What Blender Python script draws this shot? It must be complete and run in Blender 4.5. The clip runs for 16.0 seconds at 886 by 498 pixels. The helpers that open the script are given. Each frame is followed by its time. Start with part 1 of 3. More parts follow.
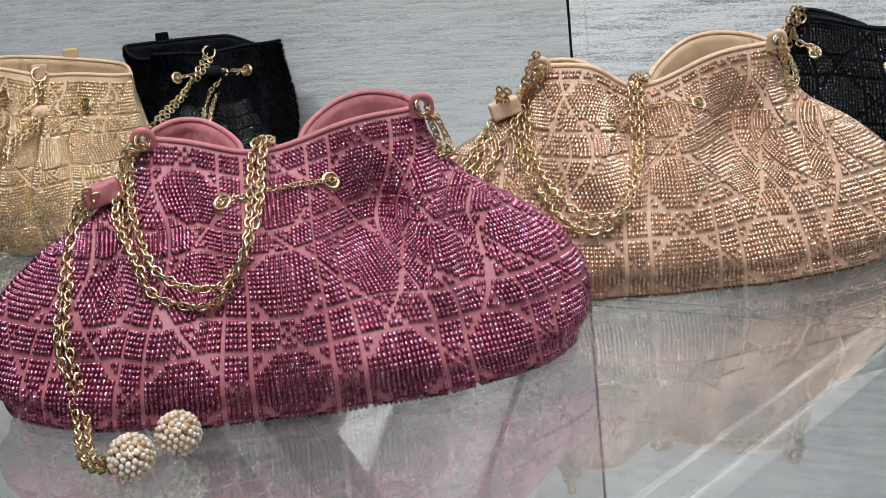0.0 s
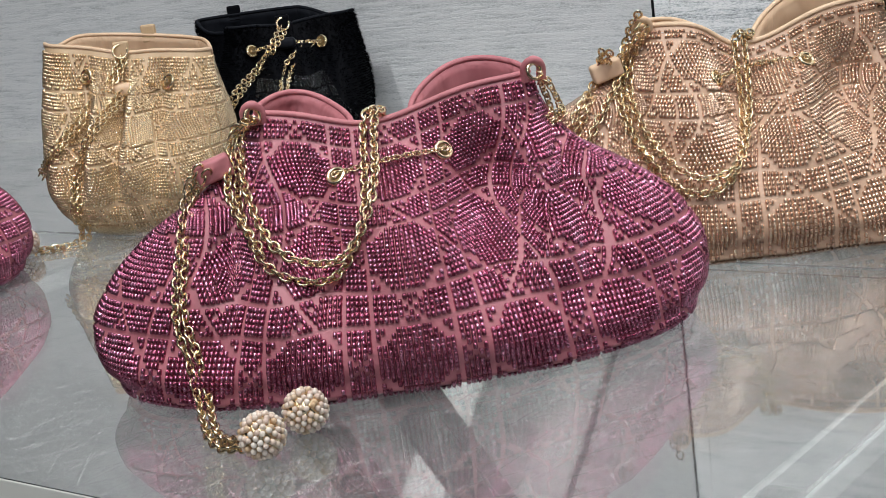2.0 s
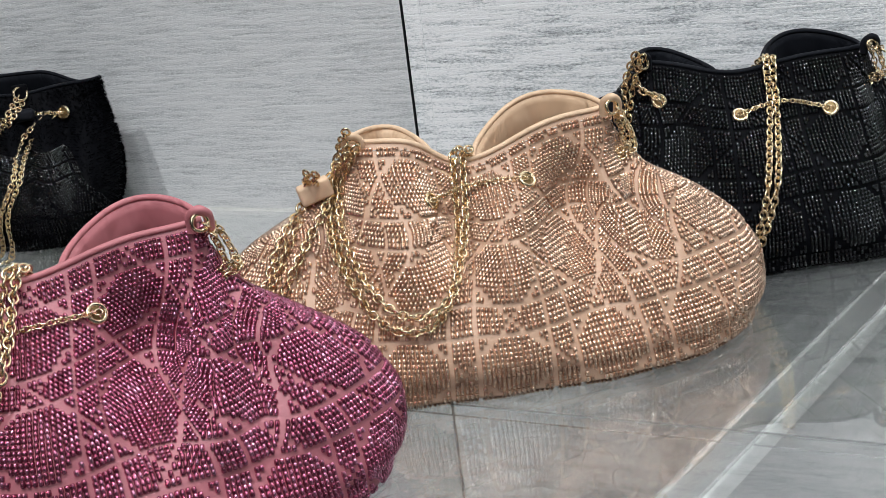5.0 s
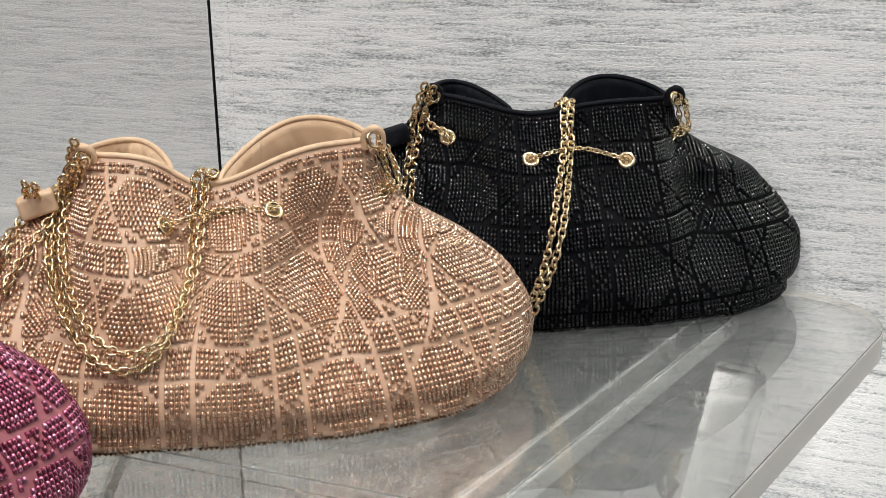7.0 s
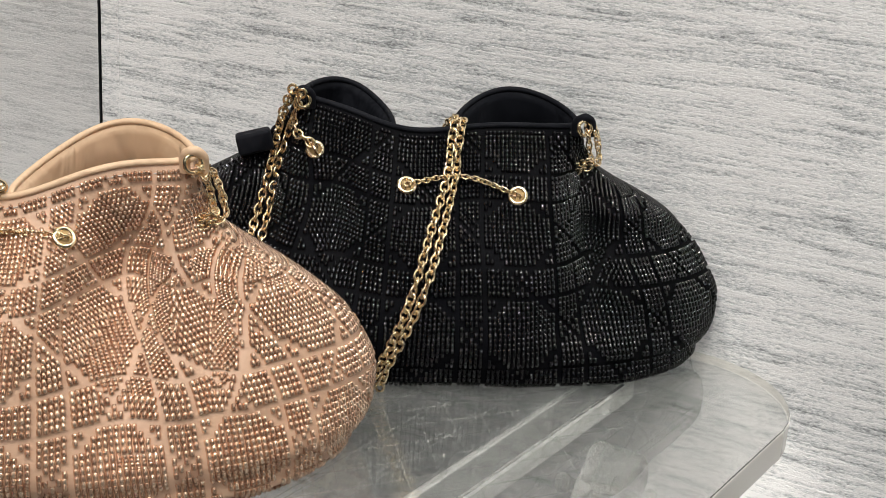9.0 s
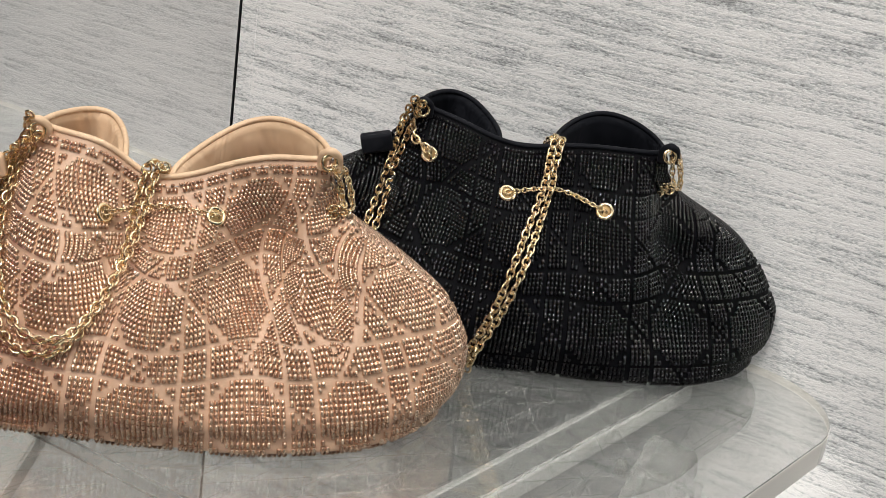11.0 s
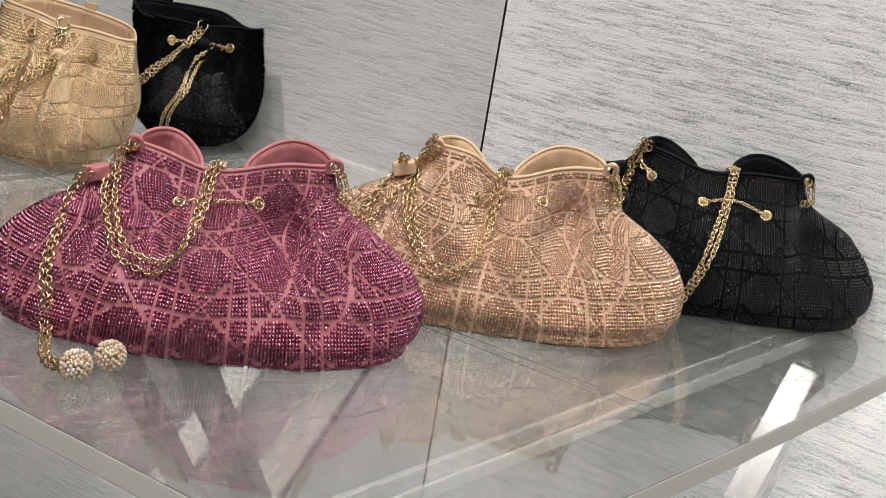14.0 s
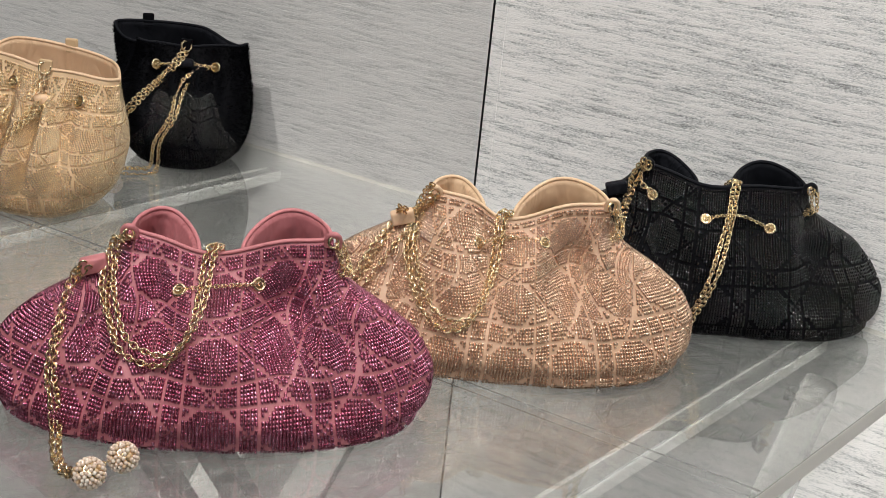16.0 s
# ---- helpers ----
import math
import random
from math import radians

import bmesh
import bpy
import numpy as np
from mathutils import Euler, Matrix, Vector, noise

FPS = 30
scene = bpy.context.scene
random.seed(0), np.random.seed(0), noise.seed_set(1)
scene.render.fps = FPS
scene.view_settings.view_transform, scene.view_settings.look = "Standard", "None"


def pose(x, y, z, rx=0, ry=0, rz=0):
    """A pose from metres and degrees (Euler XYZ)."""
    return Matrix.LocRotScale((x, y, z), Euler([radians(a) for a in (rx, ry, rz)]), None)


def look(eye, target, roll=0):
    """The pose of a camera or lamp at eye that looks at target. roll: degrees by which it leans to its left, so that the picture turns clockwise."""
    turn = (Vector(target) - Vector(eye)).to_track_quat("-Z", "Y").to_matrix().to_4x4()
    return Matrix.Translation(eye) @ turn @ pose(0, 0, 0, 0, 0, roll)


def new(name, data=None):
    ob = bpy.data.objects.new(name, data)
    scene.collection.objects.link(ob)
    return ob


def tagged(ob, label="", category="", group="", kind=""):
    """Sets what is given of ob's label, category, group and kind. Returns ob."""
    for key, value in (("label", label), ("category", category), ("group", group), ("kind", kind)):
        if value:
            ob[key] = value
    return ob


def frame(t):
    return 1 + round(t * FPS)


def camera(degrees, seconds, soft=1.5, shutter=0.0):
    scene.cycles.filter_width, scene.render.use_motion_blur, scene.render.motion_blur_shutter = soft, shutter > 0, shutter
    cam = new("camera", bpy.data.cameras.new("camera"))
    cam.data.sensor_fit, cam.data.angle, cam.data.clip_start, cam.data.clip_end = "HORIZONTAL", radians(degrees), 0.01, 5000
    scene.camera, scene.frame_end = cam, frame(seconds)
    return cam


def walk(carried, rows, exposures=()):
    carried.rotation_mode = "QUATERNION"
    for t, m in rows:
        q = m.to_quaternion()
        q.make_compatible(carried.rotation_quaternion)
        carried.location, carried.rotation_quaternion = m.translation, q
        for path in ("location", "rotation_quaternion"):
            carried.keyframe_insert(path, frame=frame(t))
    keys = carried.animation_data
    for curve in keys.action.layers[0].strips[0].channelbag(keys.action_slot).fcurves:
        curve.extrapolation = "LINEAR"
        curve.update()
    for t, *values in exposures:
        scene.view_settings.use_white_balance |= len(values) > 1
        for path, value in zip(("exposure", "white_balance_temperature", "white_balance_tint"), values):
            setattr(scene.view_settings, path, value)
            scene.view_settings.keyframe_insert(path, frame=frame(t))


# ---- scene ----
cam = camera(36.5, 16.0, 0.7)
PATH = [
    (0, (0.017, -0.623, 0.205), (0.178, 1.314, -0.265), -5.8),
    (0.5, (0.004, -0.621, 0.204), (0.149, 1.316, -0.271), -6.1),
    (1, (-0.006, -0.619, 0.206), (0.121, 1.318, -0.274), -6.6),
    (1.5, (-0.014, -0.615, 0.206), (0.094, 1.321, -0.285), -7.3),
    (2, (-0.016, -0.609, 0.207), (0.077, 1.323, -0.303), -7.9),
    (2.5, (-0.016, -0.603, 0.219), (0.073, 1.322, -0.315), -8.2),
    (3, (-0.006, -0.595, 0.228), (0.096, 1.323, -0.329), -8.2),
    (3.5, (0.017, -0.584, 0.24), (0.151, 1.329, -0.327), -8.1),
    (4, (0.045, -0.572, 0.247), (0.226, 1.338, -0.318), -7.9),
    (4.5, (0.07, -0.556, 0.252), (0.307, 1.35, -0.304), -7.7),
    (5, (0.08, -0.542, 0.251), (0.374, 1.358, -0.298), -7.2),
    (5.2, (0.084, -0.538, 0.251), (0.398, 1.358, -0.301), -7.1),
    (7.3, (0.18, -0.487, 0.233), (0.626, 1.39, -0.296), -0.3),
    (7.5, (0.189, -0.476, 0.228), (0.638, 1.398, -0.308), 0.5),
    (8, (0.221, -0.457, 0.243), (0.66, 1.412, -0.317), 2.1),
    (8.2, (0.231, -0.446, 0.248), (0.669, 1.419, -0.33), 2.7),
    (10.3, (0.288, -0.392, 0.293), (0.629, 1.446, -0.419), 6.2),
    (10.5, (0.278, -0.414, 0.291), (0.61, 1.428, -0.413), 6.8),
    (11, (0.237, -0.483, 0.305), (0.537, 1.37, -0.386), 8.2),
    (11.5, (0.202, -0.558, 0.316), (0.474, 1.31, -0.343), 9.1),
    (12, (0.16, -0.642, 0.327), (0.414, 1.241, -0.299), 9.4),
    (12.5, (0.125, -0.717, 0.33), (0.363, 1.177, -0.268), 9.3),
    (13, (0.092, -0.769, 0.329), (0.326, 1.132, -0.248), 9.4),
    (13.5, (0.058, -0.811, 0.329), (0.297, 1.092, -0.239), 9.5),
    (14, (0.033, -0.858, 0.336), (0.281, 1.042, -0.236), 9.5),
    (14.5, (0.025, -0.887, 0.368), (0.286, 1.006, -0.222), 9.5),
    (15, (0.022, -0.881, 0.419), (0.293, 0.998, -0.211), 8.3),
    (15.5, (0.02, -0.863, 0.437), (0.284, 0.998, -0.247), 7.2),
    (16, (0.023, -0.814, 0.431), (0.283, 1.04, -0.272), 5.9),
]
walk(cam, [(t, look(e, g, r)) for t, e, g, r in PATH], [(0, -0.25, 5880, 8), (5, -0.25, 5850, 8), (8, -0.24, 6450, 10), (16, -0.29, 6450, 10)])


# ---- world, lamps ----
world = bpy.data.worlds.new("room_air")
scene.world = world
world.use_nodes = True
world.node_tree.nodes["Background"].inputs[0].default_value = (0.9, 0.95, 1.0, 1)
world.node_tree.nodes["Background"].inputs[1].default_value = 0.25


def lamp(name, at, target, size, power, colour, long=0.0, spread=180):
    data = bpy.data.lights.new(name, "AREA")
    data.shape, data.size, data.energy, data.color = "RECTANGLE" if long else "DISK", long or size, power, colour
    if long:
        data.size_y = size
    data.spread = radians(spread)
    ob = new(name, data)
    ob.matrix_world = look(at, target)
    return ob


WARM, COOL = (1.0, 0.95, 0.88), (0.95, 0.98, 1.0)
for x, y, p in ((-0.75, -0.45, 22), (0.05, -0.75, 13), (-0.5, -1.5, 12)):
    lamp("unseen_ceiling_spot_light", (x, y, 1.84), (x * 0.5 + 0.15, y * 0.3 + 0.2, 0.0), 0.042, p, WARM)
# added to brighten the east wall; no lamp is known there
lamp("unseen_ceiling_spot_light", (0.86, -0.40, 1.84), (0.76, 0.01, 0.40), 0.05, 8, WARM, 0.0, 120)
# unseen strips, added so that the beads catch drawn-out highlights
for y in (-1.1, -1.6, -2.3):
    lamp("added_strip_light", (0.0, y, 1.86), (0.0, y + 0.15, 0.0), 0.05, 2.2, COOL, 2.2)

# unseen lights added far off and low for glints on beads and table top
for y, w in ((-3.0, 7), (-3.9, 8), (-5.0, 10)):
    lamp("added_glint_light", (0.2 + 0.1 * y, y, 1.80), (0.2, 0.1, 0.0), 0.07, w, COOL, 0.7)

# ---- materials ----


def material(name, colour, rough=0.5, metal=0.0, **more):
    m = bpy.data.materials.new(name)
    m.use_nodes = True
    b = m.node_tree.nodes["Principled BSDF"]
    b.inputs["Base Color"].default_value = (*colour, 1)
    b.inputs["Roughness"].default_value = rough
    b.inputs["Metallic"].default_value = metal
    for key, value in more.items():
        b.inputs[key.replace("_", " ")].default_value = value
    return m


def node(m, kind, **values):
    n = m.node_tree.nodes.new(kind)
    for key, value in values.items():
        n.inputs[key.replace("_", " ")].default_value = value
    return n


def join(m, a, b):
    m.node_tree.links.new(a, b)


def bsdf(m):
    return m.node_tree.nodes["Principled BSDF"]


def ramp(m, factor, stops):
    r = m.node_tree.nodes.new("ShaderNodeValToRGB")
    for k, (at, c) in enumerate(stops):
        e = r.color_ramp.elements[k] if k < 2 else r.color_ramp.elements.new(at)
        e.position, e.color = at, (*c, 1)
    join(m, factor, r.inputs[0])
    return r.outputs[0]


def coords(m, scale=(1, 1, 1), source="Object"):
    c = m.node_tree.nodes.new("ShaderNodeTexCoord")
    s = node(m, "ShaderNodeMapping")
    s.inputs["Scale"].default_value = scale
    join(m, c.outputs[source], s.inputs[0])
    return s.outputs[0]


def bump(m, height, strength, distance):
    b = node(m, "ShaderNodeBump", Strength=strength, Distance=distance)
    join(m, height, b.inputs["Height"])
    join(m, b.outputs[0], bsdf(m).inputs["Normal"])


def leather(name, c1, c2, rough=0.5):
    m = material(name, c1, rough)
    n = node(m, "ShaderNodeTexNoise", Scale=35.0, Detail=4.0)
    join(m, coords(m), n.inputs["Vector"])
    join(m, ramp(m, n.outputs["Fac"], [(0.3, c1), (0.7, c2)]), bsdf(m).inputs["Base Color"])
    g = node(m, "ShaderNodeTexVoronoi", Scale=1400.0)
    join(m, coords(m), g.inputs["Vector"])
    bump(m, g.outputs["Distance"], 0.25, 0.0003)
    return m


def bead_material(name, stops, rough, metal, coat=0.0, lustre=1.5):
    m = material(name, stops[0][1], rough, metal, Coat_Weight=coat, Coat_Roughness=0.06, Coat_IOR=lustre)
    g = m.node_tree.nodes.new("ShaderNodeNewGeometry")
    join(m, ramp(m, g.outputs["Random Per Island"], stops), bsdf(m).inputs["Base Color"])
    return m


def wall_material(name, k, soft=0.0):
    m = material(name, (0.5, 0.5, 0.5), 0.75)
    a = node(m, "ShaderNodeTexNoise", Scale=1.0, Detail=6.0, Roughness=0.65, Distortion=0.4)
    join(m, coords(m, (25, 25, 320)), a.inputs["Vector"])
    b = node(m, "ShaderNodeTexNoise", Scale=1.0, Detail=3.0, Roughness=0.6)
    join(m, coords(m, (430, 430, 1100)), b.inputs["Vector"])
    c = node(m, "ShaderNodeTexNoise", Scale=1.0, Detail=2.0)
    join(m, coords(m, (3, 3, 14)), c.inputs["Vector"])
    mix = node(m, "ShaderNodeMath")
    mix.operation = "MULTIPLY_ADD"
    mix.inputs[1].default_value = 0.66
    join(m, b.outputs["Fac"], mix.inputs[0])
    join(m, a.outputs["Fac"], mix.inputs[2])
    mix2 = node(m, "ShaderNodeMath")
    mix2.operation = "MULTIPLY_ADD"
    mix2.inputs[1].default_value = 0.25
    join(m, c.outputs["Fac"], mix2.inputs[0])
    join(m, mix.outputs[0], mix2.inputs[2])
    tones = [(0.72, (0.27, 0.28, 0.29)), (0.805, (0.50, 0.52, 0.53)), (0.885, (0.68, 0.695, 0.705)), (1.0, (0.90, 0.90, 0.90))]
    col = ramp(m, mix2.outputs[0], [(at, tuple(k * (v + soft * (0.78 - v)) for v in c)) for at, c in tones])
    join(m, col, bsdf(m).inputs["Base Color"])
    bump(m, mix.outputs[0], 0.4, 0.002)
    return m


PINK = leather("rose_leather", (0.355, 0.118, 0.14), (0.415, 0.142, 0.165))
PINK_LINING = leather("rose_lining", (0.45, 0.155, 0.172), (0.52, 0.19, 0.205), 0.6)
NUDE = leather("nude_leather", (0.50, 0.318, 0.212), (0.56, 0.37, 0.252))
CREAM = leather("cream_leather", (0.53, 0.37, 0.215), (0.59, 0.42, 0.25))
NUDE_LINING = leather("nude_lining", (0.68, 0.47, 0.30), (0.75, 0.54, 0.36), 0.55)
BLACK = leather("black_leather", (0.002, 0.0023, 0.003), (0.004, 0.0043, 0.006), 0.6)
bsdf(BLACK).inputs["Specular IOR Level"].default_value = 0.04
BLACK_LINING = leather("black_lining", (0.005, 0.006, 0.009), (0.010, 0.011, 0.015), 0.7)
bsdf(BLACK_LINING).inputs["Specular IOR Level"].default_value = 0.12
PINK_BEADS = bead_material("plum_beads", [(0.0, (0.29, 0.065, 0.11)), (0.5, (0.43, 0.125, 0.195)), (0.9, (0.55, 0.215, 0.31)), (1.0, (0.66, 0.32, 0.43))], 0.23, 0.9, 0.4)
NUDE_BEADS = bead_material("champagne_beads", [(0.0, (0.53, 0.325, 0.22)), (0.6, (0.65, 0.435, 0.305)), (1.0, (0.82, 0.61, 0.45))], 0.24, 0.8, 0.4)
GOLD_BEADS = bead_material("pale_gold_beads", [(0.0, (0.60, 0.43, 0.25)), (0.6, (0.74, 0.55, 0.33)), (1.0, (0.88, 0.71, 0.48))], 0.24, 0.8, 0.4)
bsdf(PINK_BEADS).inputs["Coat Tint"].default_value = (0.95, 0.85, 1.0, 1)
for lining in (PINK_LINING, NUDE_LINING, BLACK_LINING):
    crease = node(lining, "ShaderNodeTexNoise", Scale=45.0, Detail=2.0, Distortion=1.2)
    join(lining, coords(lining, (1, 1, 0.45)), crease.inputs["Vector"])
    bump(lining, crease.outputs["Fac"], 0.7, 0.006)
BLACK_BEADS = bead_material("jet_beads", [(0.0, (0.001, 0.001, 0.0015)), (1.0, (0.002, 0.002, 0.003))], 0.15, 0.0, 0.0)
bsdf(BLACK_BEADS).inputs["Specular IOR Level"].default_value = 0.6
FUR = material("black_pile", (0.002, 0.0022, 0.003), 0.9, 0.0, Specular_IOR_Level=0.03)
GOLD = material("pale_gold", (0.93, 0.75, 0.48), 0.2, 1.0)
PEARL = bead_material("pearl", [(0.0, (0.60, 0.44, 0.35)), (0.5, (0.70, 0.57, 0.47)), (0.8, (0.78, 0.70, 0.62)), (1.0, (0.52, 0.34, 0.18))], 0.2, 0.0, 0.8)
pearl_info = PEARL.node_tree.nodes.new("ShaderNodeObjectInfo")
join(PEARL, pearl_info.outputs["Random"], next(n for n in PEARL.node_tree.nodes if n.bl_idname == "ShaderNodeValToRGB").inputs[0])
ACRYLIC = material("clear_acrylic", (0.66, 0.67, 0.655), 0.012, 0.0, Transmission_Weight=0.96, IOR=1.49)
LEG = material("acrylic_bar", (0.90, 0.91, 0.90), 0.05, 0.0, Transmission_Weight=0.95, IOR=1.49)
# white faces imitate light gleaming along the clear bars' sides
GLEAM = material("acrylic_edge_gleam", (0.74, 0.75, 0.74), 0.3, 0.0, Transmission_Weight=0.05, IOR=1.49)
# whitened copy of the clear bar, as if light ran through the legs
LIT_BAR = material("acrylic_bar_lit", (0.95, 0.96, 0.95), 0.12, 0.0, Transmission_Weight=0.45, IOR=1.49)
SAWN = material("sawn_acrylic_edge", (0.62, 0.63, 0.62), 0.14, 0.0, Transmission_Weight=0.9, IOR=1.49)
RAIL = material("clear_acrylic_rail", (0.93, 0.94, 0.93), 0.03, 0.0, Transmission_Weight=0.95, IOR=1.49)
# cream colour stands in for the light a clear board gathers at its edges
EDGE_LIGHT = material("acrylic_edge_light", (0.92, 0.90, 0.83), 0.14, 0.0, Transmission_Weight=0.2, IOR=1.49)
scratch = node(ACRYLIC, "ShaderNodeTexNoise", Scale=1.0, Detail=8.0, Roughness=0.8)
join(ACRYLIC, coords(ACRYLIC, (9, 60, 9)), scratch.inputs["Vector"])
smear = node(ACRYLIC, "ShaderNodeMapRange")
smear.inputs["From Min"].default_value, smear.inputs["From Max"].default_value = 0.5, 0.8
smear.inputs["To Min"].default_value, smear.inputs["To Max"].default_value = 0.028, 0.06
bsdf(ACRYLIC).inputs["Coat Weight"].default_value, bsdf(ACRYLIC).inputs["Coat Roughness"].default_value = 1.0, 0.004
bsdf(ACRYLIC).inputs["Coat IOR"].default_value = 1.56
join(ACRYLIC, scratch.outputs["Fac"], smear.inputs[0])
join(ACRYLIC, smear.outputs[0], bsdf(ACRYLIC).inputs["Roughness"])
# scratches: short hairlines in two directions, worn in patches
worn = node(ACRYLIC, "ShaderNodeTexNoise", Scale=9.0, Detail=3.0)
join(ACRYLIC, coords(ACRYLIC), worn.inputs["Vector"])
lines = []
for turn in (0.5, -0.75):
    turned = coords(ACRYLIC, (420, 14, 20))
    turned.node.inputs["Rotation"].default_value = (0, 0, turn)
    hair = node(ACRYLIC, "ShaderNodeTexNoise", Scale=1.0, Detail=3.0, Roughness=0.6)
    join(ACRYLIC, turned, hair.inputs["Vector"])
    lines.append(ramp(ACRYLIC, hair.outputs["Fac"], [(0.63, (0, 0, 0)), (0.72, (1, 1, 1))]))
both = node(ACRYLIC, "ShaderNodeMath")
both.operation = "MAXIMUM"
join(ACRYLIC, lines[0], both.inputs[0])
join(ACRYLIC, lines[1], both.inputs[1])
total = node(ACRYLIC, "ShaderNodeMath")
total.operation = "MULTIPLY"
join(ACRYLIC, both.outputs[0], total.inputs[0])
join(ACRYLIC, ramp(ACRYLIC, worn.outputs["Fac"], [(0.38, (0.15, 0.15, 0.15)), (0.62, (1, 1, 1))]), total.inputs[1])
clear = node(ACRYLIC, "ShaderNodeMapRange")
clear.inputs["To Min"].default_value, clear.inputs["To Max"].default_value = 0.965, 0.84
join(ACRYLIC, total.outputs[0], clear.inputs[0])
join(ACRYLIC, clear.outputs[0], bsdf(ACRYLIC).inputs["Transmission Weight"])
ENGRAVED = material("frosted_cut", (0.90, 0.90, 0.89), 0.5, 0.0, Alpha=0.26)
JOINT = material("glued_joint", (0.22, 0.22, 0.21), 0.4, 0.0, Alpha=0.38)
THREAD = material("pale_thread", (0.62, 0.58, 0.54), 0.6)
WALL = wall_material("pale_brushed_wallpaper", 1.0)
# same wallpaper tones at 0.80 with less contrast, for the west panel
WALL_DARKER = wall_material("darker_brushed_wallpaper", 0.80, 0.48)
EYE_SHADE = material("eyelet_shade", (0.20, 0.13, 0.05), 0.4, 0.6)
# near-black stands in for the shade inside the wall joint
GROOVE_SHADE = material("groove_shade", (0.01, 0.012, 0.014), 0.6)
# near-black for the unseen ceiling and walls, to hold fill and reflections down
CEILING_DARK = leather("ceiling_near_black", (0.05, 0.05, 0.0495), (0.065, 0.065, 0.0645), 0.8)
ROOM_DARK = leather("room_near_black", (0.025, 0.0255, 0.0265), (0.035, 0.0355, 0.0365), 0.8)
FLOOR = leather("grey_floor_stone", (0.20, 0.20, 0.20), (0.27, 0.27, 0.265), 0.35)

# ---- building helpers ----


def part(name, data, mat, parent=None, label="", kind=""):
    if isinstance(data, bmesh.types.BMesh):
        me = bpy.data.meshes.new(name)
        data.to_mesh(me)
        data.free()
    else:
        me = data
    if not me.materials:
        me.materials.append(mat)
    ob = new(name, me)
    ob.parent = parent
    return tagged(ob, label, kind=kind)


def smooth(me):
    me.polygons.foreach_set("use_smooth", np.ones(len(me.polygons), bool))
    return me


def arrays(name, verts, faces):
    """A mesh from numpy vertices (n, 3) and faces (m, k) of one size."""
    me = bpy.data.meshes.new(name)
    k = faces.shape[1]
    me.vertices.add(len(verts))
    me.vertices.foreach_set("co", np.ascontiguousarray(verts, np.float32).ravel())
    me.loops.add(faces.size)
    me.loops.foreach_set("vertex_index", np.ascontiguousarray(faces, np.int32).ravel())
    me.polygons.add(len(faces))
    me.polygons.foreach_set("loop_start", np.arange(0, faces.size, k, dtype=np.int32))
    me.update(calc_edges=True)
    me.validate()
    return smooth(me)


def grid_faces(rows, cols, wrap):
    i, j = np.meshgrid(np.arange(rows - 1), np.arange(cols if wrap else cols - 1), indexing="ij")
    k = (j + 1) % cols
    return np.stack([i * cols + j, i * cols + k, (i + 1) * cols + k, (i + 1) * cols + j], -1).reshape(-1, 4)


def scatter(name, tv, tf, places, x, y, z):
    """Copies of a small template (tv, tf) at places, with the axes x, y, z (each n x 3), joined."""
    n = len(places)
    v = places[:, None] + tv[None, :, 0:1] * x[:, None] + tv[None, :, 1:2] * y[:, None] + tv[None, :, 2:3] * z[:, None]
    f = tf[None] + (np.arange(n) * len(tv))[:, None, None]
    return arrays(name, v.reshape(-1, 3), f.reshape(-1, 3))


def unit(v):
    return v / np.maximum(np.linalg.norm(v, axis=-1, keepdims=True), 1e-9)


def resample(points, step, closed=False):
    p = np.asarray(points, float)
    if closed:
        p = np.vstack([p, p[:1]])
    d = np.concatenate([[0], np.cumsum(np.linalg.norm(np.diff(p, axis=0), axis=1))])
    n = max(2, int(round(d[-1] / step)) + 1)
    s = np.linspace(0, d[-1], n)
    q = np.stack([np.interp(s, d, p[:, k]) for k in range(3)], 1)
    return q[:-1] if closed else q


def curve_through(keys, n=12):
    """A smooth line through key points."""
    k = [Vector(p) for p in keys]
    k = [2 * k[0] - k[1]] + k + [2 * k[-1] - k[-2]]
    out = []
    for a, b, c, d in zip(k, k[1:], k[2:], k[3:]):
        for i in range(n):
            t = i / n
            out.append(0.5 * (2 * b + (c - a) * t + (2 * a - 5 * b + 4 * c - d) * t * t + (3 * b - a - 3 * c + d) * t ** 3))
    return np.array([tuple(p) for p in out + [k[-2]]])


def tube(name, line, radius, sides=8, closed=False, flat=1.0):
    p = np.asarray(line, float)
    t = unit(np.gradient(p, axis=0)) if not closed else unit(np.roll(p, -1, 0) - np.roll(p, 1, 0))
    ref = np.array([0.13, 0.31, 0.94])
    a = unit(np.cross(t, ref))
    b = np.cross(t, a)
    w = np.linspace(0, 2 * np.pi, sides, endpoint=False)
    v = p[:, None] + radius * (np.cos(w)[None, :, None] * a[:, None] * flat + np.sin(w)[None, :, None] * b[:, None])
    v = v.reshape(-1, 3)
    f = grid_faces(len(p), sides, True)
    if closed:
        j = np.arange(sides)
        last = (len(p) - 1) * sides
        f = np.vstack([f, np.stack([last + j, last + (j + 1) % sides, (j + 1) % sides, j], 1)])
    return arrays(name, v, f)


